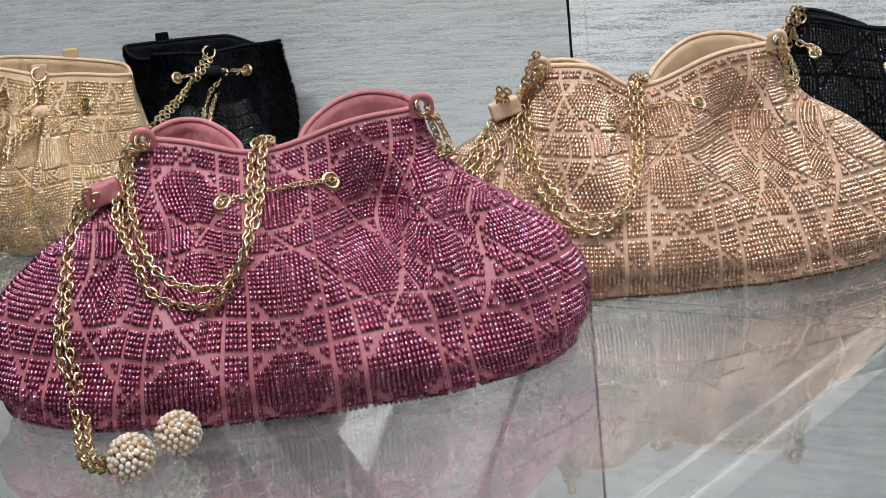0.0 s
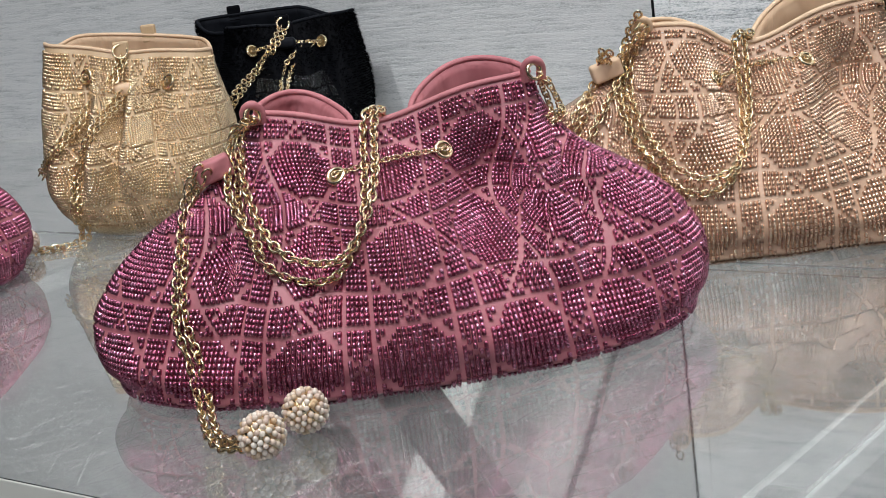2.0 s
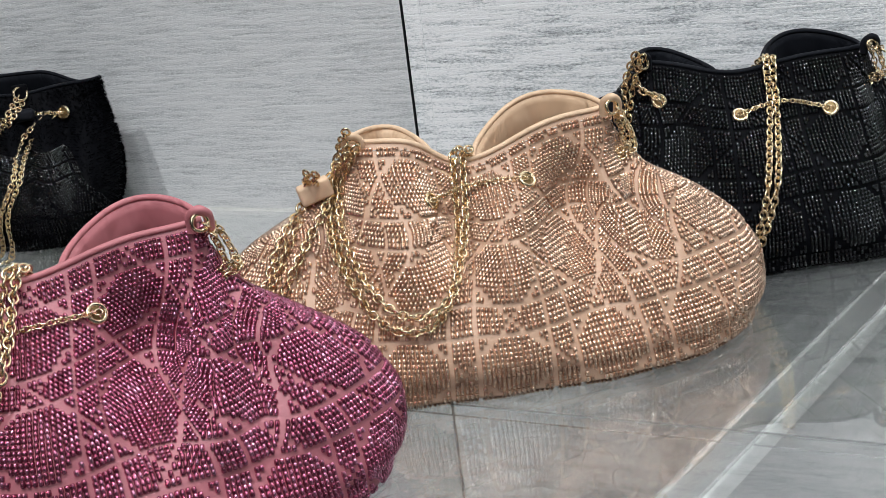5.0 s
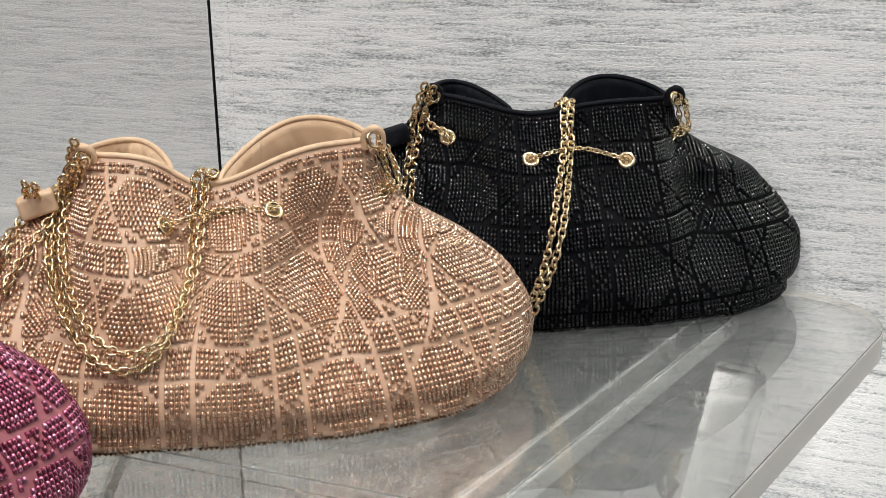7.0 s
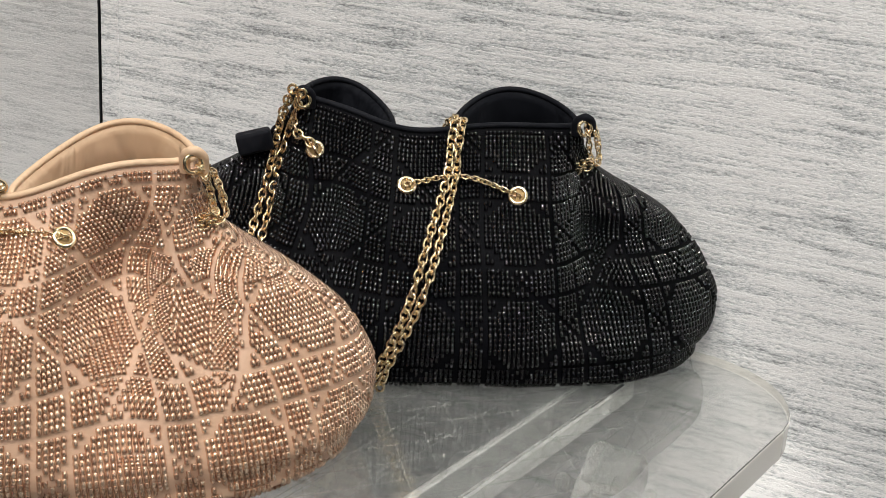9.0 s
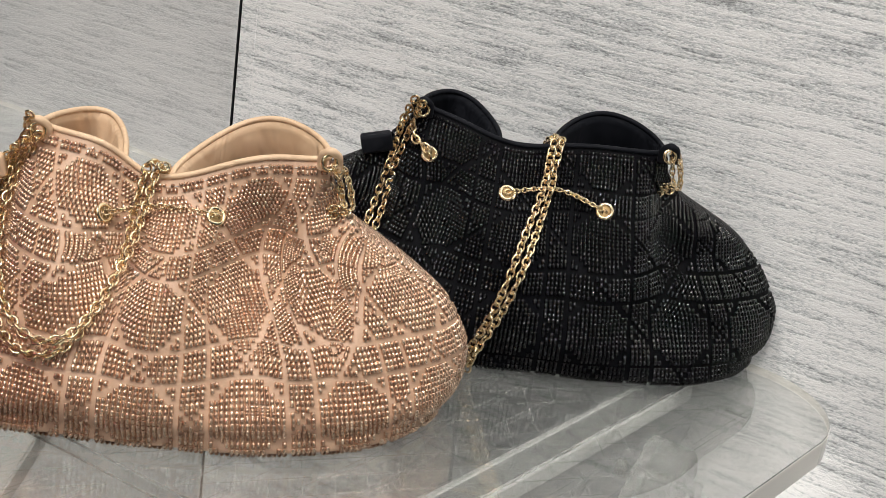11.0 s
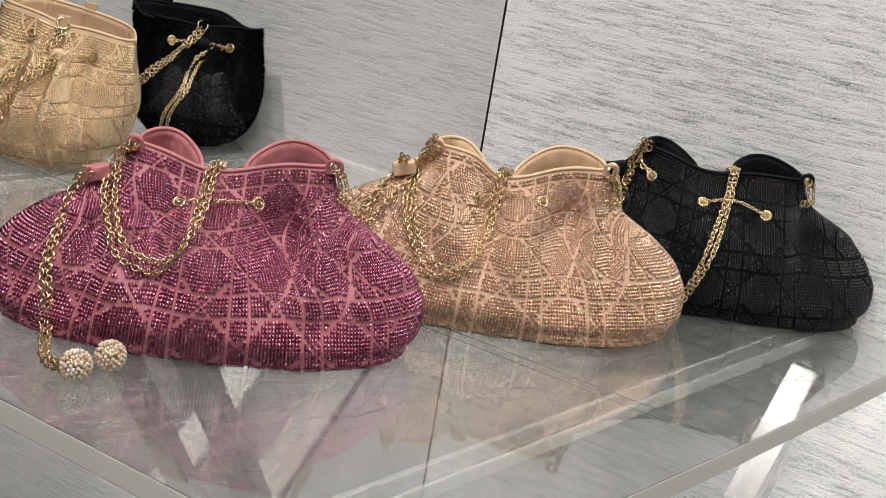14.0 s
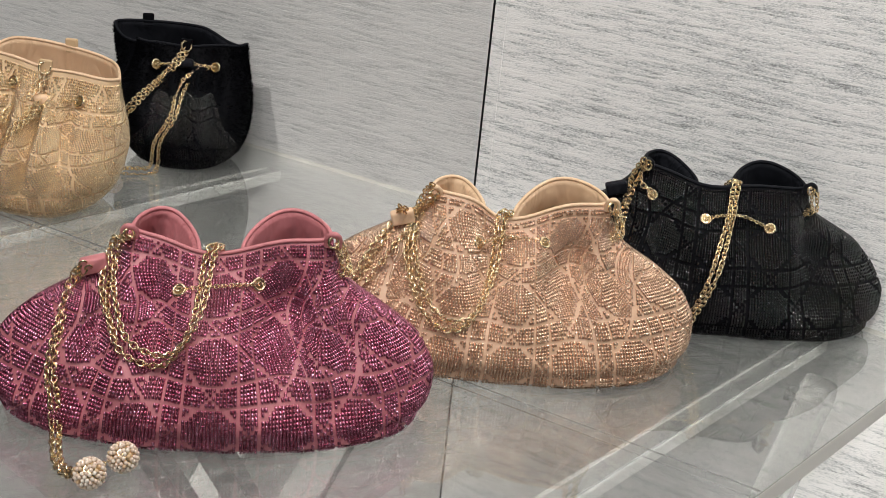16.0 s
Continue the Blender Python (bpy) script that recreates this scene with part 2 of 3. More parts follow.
def torus_template(major, minor, nu=10, nv=5, stretch=1.35):
    u, w = np.meshgrid(np.arange(nu) * 2 * np.pi / nu, np.arange(nv) * 2 * np.pi / nv, indexing="ij")
    r = major + minor * np.cos(w)
    v = np.stack([r * np.cos(u) * stretch, r * np.sin(u), minor * np.sin(w)], -1).reshape(-1, 3)
    i, j = np.meshgrid(np.arange(nu), np.arange(nv), indexing="ij")
    a, b = i * nv + j, ((i + 1) % nu) * nv + j
    c, d = ((i + 1) % nu) * nv + (j + 1) % nv, i * nv + (j + 1) % nv
    f = np.concatenate([np.stack([a, b, c], -1).reshape(-1, 3), np.stack([a, c, d], -1).reshape(-1, 3)])
    return v, f


LINKS = {}


def chain(name, lines, parent, label="", size=0.00205, wire=0.00066, pitch=0.0039):
    """A chain of interlocked links along several lines: the first link is the part, the others hang under it."""
    key = (size, wire)
    if key not in LINKS:
        tv, tf = torus_template(size, wire)
        LINKS[key] = arrays("link", tv, tf)
        LINKS[key].materials.append(GOLD)
    rng = np.random.default_rng(5)
    first = None
    for line in lines:
        p = resample(line, pitch)
        t = unit(np.gradient(p, axis=0))
        for k in range(len(p)):
            x = Vector(t[k])
            a = x.cross(Vector((0, 1, 0) if abs(x.z) > 0.9 else (0, 0, 1))).normalized()
            w = (k % 2) * math.pi / 2 + math.pi / 4 + rng.normal(0, 0.15)
            y = math.cos(w) * a + math.sin(w) * x.cross(a)
            m = Matrix.Translation(p[k]) @ Matrix((x, y, x.cross(y))).transposed().to_4x4()
            ob = new("link" if first else name, LINKS[key])
            if first:
                ob.parent = first
                ob.matrix_basis = first.matrix_basis.inverted() @ m
            else:
                first = tagged(ob, label)
                ob.parent = parent
                ob.matrix_basis = m
    return first


def ball_template(n_u=8, n_v=5):
    vs, fs = [(0, 0, -1)], []
    for i in range(1, n_v):
        a = -np.pi / 2 + np.pi * i / n_v
        vs += [(np.cos(a) * np.cos(b), np.cos(a) * np.sin(b), np.sin(a)) for b in np.arange(n_u) * 2 * np.pi / n_u]
    vs.append((0, 0, 1))
    for j in range(n_u):
        k = (j + 1) % n_u
        fs.append((0, 1 + k, 1 + j))
        fs.append((len(vs) - 1, len(vs) - 1 - n_u + j, len(vs) - 1 - n_u + k))
        for i in range(n_v - 2):
            a, b = 1 + i * n_u, 1 + (i + 1) * n_u
            fs += [(a + j, a + k, b + k), (a + j, b + k, b + j)]
    return np.array(vs, float), np.array(fs)


def bead_template():
    """A small upright barrel bead: half a rounded cylinder along y, narrower at its ends."""
    w = np.pi * np.arange(5) / 4
    c, s = np.cos(w), np.sin(w) * 1.15 - 0.15
    rings = [np.stack([c * k, 0 * c + y, s * k], 1) for y, k in ((-1.0, 0.70), (-0.72, 0.94), (0.0, 1.0), (0.72, 0.94), (1.0, 0.70))]
    f = []
    for r in range(4):
        for k in range(4):
            a = r * 5 + k
            f += [(a, a + 5, a + 6), (a, a + 6, a + 1)]
    return np.vstack(rings), np.array(f)


BEAD_V, BEAD_F = bead_template()

# ---- the setting: a wall in two panels, a floor, an added unseen ceiling and closing walls ----
TURN = -38.6
TABLE = pose(0.164, 0.059, 0, 0, 0, TURN)   # x along the wall, y towards it, z = 0 on the table top
FLOOR_Z, CEIL_Z = -0.85, 1.9


def box_bm(x0, x1, y0, y1, z0, z1, bevel=0.0, segments=2):
    bm = bmesh.new()
    bmesh.ops.create_cube(bm, size=1.0)
    for v in bm.verts:
        v.co = (x0 + (v.co.x + 0.5) * (x1 - x0), y0 + (v.co.y + 0.5) * (y1 - y0), z0 + (v.co.z + 0.5) * (z1 - z0))
    if bevel:
        bmesh.ops.bevel(bm, geom=bm.edges[:], offset=bevel, segments=segments, affect="EDGES", profile=0.5)
    return bm


def setting(name, bm, mat, label, category):
    ob = part(name, bm, mat)
    ob.matrix_world = TABLE
    return tagged(ob, label, category, kind="structure")


SEAM = -0.193
WALL_Y = 0.338
west = setting("wall_panel_west", box_bm(-2.5, SEAM - 0.0008, WALL_Y, WALL_Y + 0.02, FLOOR_Z, CEIL_Z, 0.0012), WALL_DARKER, "brushed wallpaper panel behind the table, toned darker and softer", "wall")
setting("wall_panel_east", box_bm(SEAM + 0.0147, 2.2, WALL_Y, WALL_Y + 0.02, FLOOR_Z, CEIL_Z, 0.0012), WALL, "pale grey brushed wallpaper panel beside the joint", "wall")
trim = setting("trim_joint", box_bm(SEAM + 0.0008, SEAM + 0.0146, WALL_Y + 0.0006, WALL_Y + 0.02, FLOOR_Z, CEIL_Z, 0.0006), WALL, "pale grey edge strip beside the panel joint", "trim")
for panel in (west, trim):   # the joint's shade, painted near-black on its side faces
    panel.data.materials.append(GROOVE_SHADE)
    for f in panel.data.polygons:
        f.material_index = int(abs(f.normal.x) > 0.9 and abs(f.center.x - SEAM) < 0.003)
setting("wall_backing", box_bm(-2.5, 2.2, WALL_Y + 0.021, WALL_Y + 0.12, FLOOR_Z, CEIL_Z), GROOVE_SHADE, "near-black backing added behind the panels so their joint looks shaded", "wall")
setting("floor", box_bm(-2.5, 2.2, -6.2, WALL_Y + 0.12, FLOOR_Z - 0.1, FLOOR_Z), FLOOR, "grey stone shop floor under the table", "floor")
setting("ceiling", box_bm(-2.5, 2.2, -6.2, WALL_Y + 0.12, CEIL_Z, CEIL_Z + 0.1), CEILING_DARK, "unseen near-black ceiling, added to keep fill light low", "ceiling")
setting("wall_west", box_bm(-2.6, -2.5, -6.2, WALL_Y + 0.12, FLOOR_Z, CEIL_Z), ROOM_DARK, "unseen near-black wall, added to close the room and darken reflections", "wall")
setting("wall_east", box_bm(2.2, 2.3, -6.2, WALL_Y + 0.12, FLOOR_Z, CEIL_Z), ROOM_DARK, "unseen near-black wall, added to close the room and darken reflections", "wall")
setting("wall_south", box_bm(-2.6, 2.3, -6.3, -6.2, FLOOR_Z, CEIL_Z), ROOM_DARK, "unseen near-black wall, added to close the room and darken reflections", "wall")

# ---- the acrylic table ----


def outline_board(points, z0, z1, bevel=0.0008):
    bm = bmesh.new()
    low = [bm.verts.new((x, y, z0)) for x, y in points]
    face = bm.faces.new(low)
    top = bmesh.ops.extrude_face_region(bm, geom=[face])
    for v in top["geom"]:
        if isinstance(v, bmesh.types.BMVert):
            v.co.z = z1
    bmesh.ops.recalc_face_normals(bm, faces=bm.faces[:])
    edges = [e for e in bm.edges if abs(e.verts[0].co.z - e.verts[1].co.z) < 1e-6]
    bmesh.ops.bevel(bm, geom=edges, offset=bevel, segments=2, affect="EDGES", profile=0.5)
    return bm


def end_x(y):
    return 0.236 + 0.125 * y


def corner(cx, cy, r, a0, a1, n=10):
    return [(cx + r * math.cos(radians(a0 + (a1 - a0) * i / n)), cy + r * math.sin(radians(a0 + (a1 - a0) * i / n))) for i in range(n + 1)]


table = new("acrylic_table")
table.matrix_world = TABLE
tagged(table, "clear acrylic display table on crossed clear legs, joined along its middle", "table")
TH = 0.015
outline = ([(-1.25, -0.33)] + corner(end_x(-0.27) - 0.07, -0.262, 0.066, -90, -6) + [(end_x(0.0), 0.0), (end_x(0.26), 0.26)]
           + corner(end_x(0.27) - 0.062, 0.272, 0.062, -4, 90) + [(-1.25, 0.334)])
board = part("tabletop_board", outline_board(outline, -TH, 0.0), ACRYLIC, table)
board.data.materials.append(EDGE_LIGHT)
for f in board.data.polygons:
    f.material_index = int(abs(f.normal.z) < 0.5)
board.visible_shadow = False
for z in (0.0002, -TH - 0.0006):   # the glued joint along the middle
    part("joint", box_bm(-1.24, end_x(0.0) - 0.002, -0.0006, 0.0006, z, z + 0.0004), JOINT, table).visible_shadow = False


def bar(name, a, b, width, depth, side, parent, mat=LEG, gleaming=False):
    """A flat bar from a to b; side: the way its width lies."""
    a, b, side = Vector(a), Vector(b), Vector(side)
    z = (b - a).normalized()
    x = (side - side.dot(z) * z).normalized()
    y = z.cross(x)
    bm = box_bm(-width / 2, width / 2, -depth / 2, depth / 2, 0, (b - a).length, 0.002)
    m = Matrix.Translation(a) @ Matrix((x, y, z)).transposed().to_4x4()
    bm.transform(m)
    ob = part(name, bm, mat, parent)
    ob.visible_shadow = False
    if gleaming:
        # side faces whitened as if they caught the light
        ob.data.materials.append(GLEAM)
        for f in ob.data.polygons:
            f.material_index = int(abs(f.normal.dot(x)) > 0.9)
    return ob


def rod(name, at, axis, length, radius, parent, mat):
    bm = bmesh.new()
    bmesh.ops.create_cone(bm, cap_ends=True, segments=20, radius1=radius, radius2=radius, depth=length)
    bmesh.ops.bevel(bm, geom=[e for e in bm.edges if len(e.link_faces) == 2 and e.calc_face_angle() > 1], offset=radius * 0.2, segments=2, affect="EDGES")
    bm.transform(Matrix.Translation(at) @ Vector(axis).to_track_quat("Z", "Y").to_matrix().to_4x4())
    ob = part(name, bm, mat, parent)
    ob.visible_shadow = False
    return ob


def bolt(at, axis, length, parent):
    """A clear pin with a round head at either end."""
    shaft = rod("bolt", at, axis, length, 0.0026, parent, SAWN)
    step = Vector(axis).normalized() * length / 2
    for s in (1, -1):
        rod("bolt_head", Vector(at) + step * s, axis, 0.006, 0.0046, shaft, SAWN)


def leg(a, b, width, depth, mat=LEG, edge=SAWN, sides=False):
    """A flat leg from a, with a rounded top, down to b; it leans across the table."""
    a, b = Vector(a), Vector(b)
    z = (a - b).normalized()
    x = Vector((1, 0, 0))
    y = z.cross(x).normalized()
    x = y.cross(z)
    r, n, h = width / 2, 12, (a - b).length
    ring = [(-r, 0.0), (r, 0.0)] + [(r * math.cos(math.pi * k / n), h + r * math.sin(math.pi * k / n) * 0.6) for k in range(n + 1)]
    bm = bmesh.new()
    face = bm.faces.new([bm.verts.new((-depth / 2, p, q)) for p, q in ring])
    for v in bmesh.ops.extrude_face_region(bm, geom=[face])["geom"]:
        if isinstance(v, bmesh.types.BMVert):
            v.co.x += depth
    bmesh.ops.recalc_face_normals(bm, faces=bm.faces[:])
    bmesh.ops.bevel(bm, geom=[e for e in bm.edges if len(e.link_faces) == 2 and e.calc_face_angle() > 1], offset=0.0012, segments=2, affect="EDGES")
    bm.transform(Matrix.Translation(b) @ Matrix((x, y, z)).transposed().to_4x4())
    ob = part("leg", bm, mat, table)
    ob.data.materials.append(edge)
    for f in ob.data.polygons:
        f.material_index = int(abs(f.normal.dot(x if sides else y)) > 0.9)
    ob.visible_shadow = False


SKEW = 0.125


def rail(x):
    """A rail across the table under the board."""
    bar("rail", (x - SKEW * 0.29, -0.29, -TH - 0.0068), (x + SKEW * 0.298, 0.298, -TH - 0.0068), 0.020, 0.012, (1, 0, 0), table, RAIL, True)


rail(0.141)
leg((0.203, 0.235, -0.036), (0.130, -0.42, FLOOR_Z + 0.004), 0.036, 0.022)
leg((0.115, -0.235, -0.036), (0.196, 0.30, FLOOR_Z + 0.004), 0.036, 0.022)
for x, s in ((0.203, 1), (0.115, -1)):
    bolt((x, 0.222 * s, -0.040), (1, 0.2, 0), 0.040, table)
# the middle trestle: two legs that lean forwards and two that lean back
for x in (-0.142, -0.234):
    leg((x, 0.185, -0.028), (x - 0.170, -0.33, FLOOR_Z + 0.004), 0.012, 0.036, LIT_BAR, GLEAM, True)
for x in (-0.112, -0.200):
    leg((x, -0.150, -0.028), (x + 0.07, 0.32, FLOOR_Z + 0.004), 0.012, 0.034, LIT_BAR, GLEAM, True)
rail(-0.45)
# lines cut into the underside of the board: pairs across the table and crossing diagonals
def engraving(y0, y1, name, last):
    bm = bmesh.new()
    p, z0, z1 = 0.019, -TH - 0.0003, -TH - 0.0001

    def line(x0, ya, x1, yb):
        d = Vector((x1 - x0, yb - ya, 0))
        e = Vector((-d.y, d.x, 0)).normalized() * 0.0001
        a, b = Vector((x0, ya, z0)), Vector((x1, yb, z0))
        low = [bm.verts.new(q) for q in (a - e, b - e, b + e, a + e)]
        high = [bm.verts.new((v.co.x, v.co.y, z1)) for v in low]
        bm.faces.new(low[::-1]), bm.faces.new(high)
        for k in range(4):
            bm.faces.new((low[k], low[(k + 1) % 4], high[(k + 1) % 4], high[k]))

    top = y1 - y0
    for k in range(-33, 12):
        for o in (-0.0016, 0.0016):
            x = k * p + o
            if x < last and x + SKEW * y0 < end_x(y0) - 0.012 and x + SKEW * y1 < end_x(y1) - 0.012:
                line(x + SKEW * y0, y0, x + SKEW * y1, y1)
        for s in (1, -1):
            x = k * p + p / 2
            a, b = x - s * top / 2 * 0.8, x + s * top / 2 * 0.8
            ca, cb = max(0.0, (max(a, b) - last) / max(abs(b - a), 1e-6)), 0.0
            if ca < 1:
                if b > a:
                    line(a, y0, b - ca * (b - a), y1 - ca * top)
                else:
                    line(a - ca * (a - b), y0 + ca * top, b, y1)
    ob = part(name, bm, ENGRAVED, table, "fine caned lines cut into the clear board", "stuff")
    ob.visible_shadow = False


engraving(0.006, 0.322, "engraving", 0.205)
engraving(-0.318, -0.006, "engraving", 0.06)

# ---- the bags ----
PITCH = 0.0465   # one repeat of the caned pattern
COLUMN, ROW = PITCH / 0.92 / 22, PITCH / 20   # spacing of the beads
NT = 360


def smoothstep(a, b, x):
    t = np.clip((x - a) / (b - a), 0, 1)
    return t * t * (3 - 2 * t)


def bare(x, y, thin=1.0):
    """True where a caned line of bare leather runs: pairs of straight lines and single diagonals round octagons."""
    p = PITCH
    x = x * 0.92
    ax, ay = np.abs((x + p / 2) % p - p / 2), np.abs((y + p / 2) % p - p / 2)
    s = np.abs(ax + ay - 0.5 * p) / 1.414
    return (np.abs(ax - 8 / 22 * p) < 0.00085) | (np.abs(ay - 7 / 20 * p) < 0.00095) | (s < 0.00096 * thin)


def narrowed(u, n, line, width=0.85):
    """Cloth coordinate in which the bare columns (or rows) of each repeat are only width as wide as the beaded ones."""
    f = u / PITCH * n
    turns, f = np.floor(f / n), f % n
    e = (n - 2 * width) / (n - 2)
    g = f * e - (e - width) * (np.clip(f - line + 0.5, 0, 1) + np.clip(f - (n - line) + 0.5, 0, 1))
    return (turns * n + g) * PITCH / n


def section(theta, wr, wl, yf, yb, power):
    c, s = np.cos(theta), np.sin(theta)
    x = np.sign(c) * np.abs(c) ** (2 / power)
    y = np.sign(s) * np.abs(s) ** (2 / power)
    x = np.where(x > 0, x * wr, x * wl)
    return x, (yf + yb) / 2 + y * (yb - yf) / 2


LARGE = np.array([
    # height, half width to either side, front, back
    (0.002, 0.060, 0.065, -0.020, 0.060), (0.000, 0.122, 0.134, -0.057, 0.092), (0.005, 0.134, 0.148, -0.067, 0.102),
    (0.020, 0.143, 0.158, -0.070, 0.107), (0.036, 0.144, 0.158, -0.066, 0.107), (0.055, 0.133, 0.144, -0.055, 0.103),
    (0.074, 0.110, 0.122, -0.040, 0.090), (0.090, 0.085, 0.095, -0.027, 0.076), (0.103, 0.074, 0.080, -0.015, 0.062),
    (0.114, 0.069, 0.071, -0.005, 0.056), (0.126, 0.067, 0.065, 0.002, 0.054)])
SMALL = np.array([
    (0.002, 0.018, 0.018, -0.045, 0.010), (0.000, 0.034, 0.034, -0.072, 0.022), (0.008, 0.048, 0.048, -0.090, 0.036),
    (0.020, 0.059, 0.059, -0.098, 0.044), (0.036, 0.066, 0.066, -0.099, 0.048), (0.056, 0.069, 0.069, -0.088, 0.050),
    (0.076, 0.068, 0.068, -0.064, 0.050), (0.092, 0.065, 0.065, -0.044, 0.050), (0.106, 0.063, 0.063, -0.032, 0.046), (0.119, 0.062, 0.062, -0.026, 0.042)])


def bag_surface(profile, small, folds, seed, depth=1.0, skew=0.0, shallow=1.0, gap=(0.36, 0.46), dip=0.011, lean=0.0, lift=0.001, drop=0.0, tilt=0.0, steep=0.030, shoulder=0.0, lift_left=0.001):
    """Rings of points from the base up to the rim: an array (levels, NT, 3)."""
    k = np.arange(len(profile))
    fine = np.linspace(0, len(profile) - 1, 90)
    rows = np.stack([np.interp(fine, k, profile[:, c]) for c in range(5)], 1)
    for _ in range(5):
        rows[1:-1] = 0.25 * rows[:-2] + 0.5 * rows[1:-1] + 0.25 * rows[2:]
    theta = np.linspace(0, 2 * np.pi, NT, endpoint=False)
    top = profile[-1, 0]
    out = []
    rng = np.random.default_rng(seed)
    ph = rng.uniform(0, 6.28, 6)
    for z, wr, wl, yf, yb in rows:
        wr = wr + shoulder * math.exp(-((z - 0.084) / 0.015) ** 2)
        yb, yf = yb * depth, yf * (shallow if yf < 0 else 1)
        x, y = section(theta, wr, wl, yf, yb, 2.25 if small else 2.25 - 0.6 * smoothstep(0.004, 0.035, z))
        f = np.clip(-np.sin(theta), 0, 1)          # front share
        if not small:
            # the welt round the base
            welt = 1 + 0.016 * np.exp(-((z - 0.003) / 0.0028) ** 2) - 0.016 * np.exp(-((z - 0.0105) / 0.0030) ** 2)
            x, y = x * welt, y + (welt - 1) * (y - (yf + yb) / 2) * 1.4
        b = np.clip(np.sin(theta), 0, 1)
        m = smoothstep(0.45 * top, 0.97 * top, z)
        zz = np.full_like(x, z)
        if small:
            # the mouth: a straight front edge with square corners, a narrower curved back
            cx, sx = np.cos(theta), np.sin(theta)
            edge = 1 - np.abs(cx) ** 8
            xf = np.sign(cx) * np.abs(cx) ** 0.62 * wr
            xf = np.where(cx < 0, xf * (1 - 5.5 * abs(skew)), xf)
            yfm = yf + 0.014 * (1 - edge)
            xb = np.sign(cx) * np.abs(cx) ** 0.8 * wr * (1 - 0.20 * np.clip(sx, 0, 1) ** 0.5) + skew * np.clip(sx, 0, 1) ** 0.5
            xb = np.where(cx < 0, xb + 5.5 * abs(skew) * np.abs(cx) ** 0.62 * wr * (1 - np.clip(sx, 0, 1) ** 0.35), xb)
            ybm = yf + 0.014 + (yb - yf - 0.014) * np.clip(sx, 0, 1) ** 0.55
            x = x * (1 - m) + np.where(sx < 0, xf, xb) * m
            y = y * (1 - m) + np.where(sx < 0, yfm, ybm) * m
            zz = zz + m * (np.where(sx > 0, (0.002 + 0.12 * abs(skew)) * smoothstep(0.05, 0.6, sx) - 0.004 * np.exp(-(sx / 0.25) ** 2), 0) - 0.003 * np.exp(-(x / 0.02) ** 2) * (sx < 0))
            zz = zz + lean * smoothstep(0.3 * top, top, z) * (1 - x / 0.062)
            # gathers that run down from the drawstring
            g = np.exp(-((z - 0.082) / 0.020) ** 2) + 0.8 * np.exp(-((z - 0.05) / 0.022) ** 2)
            for xi, wi, amp in folds:
                y = y + f * amp * g * np.exp(-((x - xi) / wi) ** 2)
        else:
            # the mouth: a straight front edge, two lobes behind it, pinched in the middle
            cx = np.cos(theta)
            xm = np.where(cx > 0, cx * wr, cx * wl)
            u = (cx + 1) / 2
            lobe = np.where(u < gap[0], np.sin(np.pi * np.clip(u / gap[0], 0, 1)), np.sin(np.pi * np.clip((u - gap[1]) / (1 - gap[1]), 0, 1))).clip(0, 1) ** 0.6
            pinched = (u > gap[0]) & (u < gap[1]) & (np.sin(theta) > 0)
            edge = 1 - np.abs(cx) ** 6
            ym = np.where(np.sin(theta) < 0, yf + 0.010 * (1 - edge), yf + 0.004 + 0.010 * (1 - edge) + (yb - yf) * lobe)
            x = x * (1 - m) + xm * m
            y = y * (1 - m) + ym * m
            zz = zz + m * (np.where(np.sin(theta) > 0, np.where(u < gap[0], lift_left, lift) * lobe, 0) - drop - tilt * x / 0.068 - dip * np.exp(-((x + 0.012) / np.where(x < -0.012, steep, 0.036)) ** 2) - np.where(pinched, 0.003, 0))
            env = smoothstep(0.015, 0.075, z) * (1 - 0.75 * smoothstep(0.085, 0.128, z))
            for xi, wi, amp in folds:
                pinch = 0.85 * env + 0.7 * np.exp(-((z - 0.077) / 0.024) ** 2) if amp > 0 else env
                y = y + f ** 0.5 * amp * pinch * np.exp(-((x - xi) / wi) ** 2)
            # creases where the front panel meets the side wings
            tuck = smoothstep(0.012, 0.075, z) * (1 - smoothstep(0.100, 0.120, z))
            xc = 0.071 + 0.12 * max(0.0, 0.10 - z)
            y = y + np.where(np.sin(theta) < 0.1, 0.012 * tuck * (np.exp(-((x - xc) / 0.0085) ** 2) + np.exp(-((x + xc + 0.004) / 0.0085) ** 2)), 0)
        # slack in the cloth
        y = y + (1 - m) * smoothstep(0.004, 0.03, z) * f ** 0.5 * (0.0016 * np.sin(70 * x + 45 * z + ph[4]) + 0.0009 * np.sin(120 * x - 80 * z + ph[5]))
        y = y + 0.0016 * np.sin(38 * x + 60 * z + ph[0]) * (1 - m) * np.sin(95 * z + ph[1])
        zz = zz + 0.0010 * np.sin(33 * x + ph[2]) * smoothstep(0.0, 0.02, z) * (1 - m)
        zz = zz + 0.0008 * np.abs(np.sin(60 * x + ph[3])) * (1 - smoothstep(0.0, 0.02, z))
        out.append(np.stack([x, y, zz], 1))
    return np.array(out)


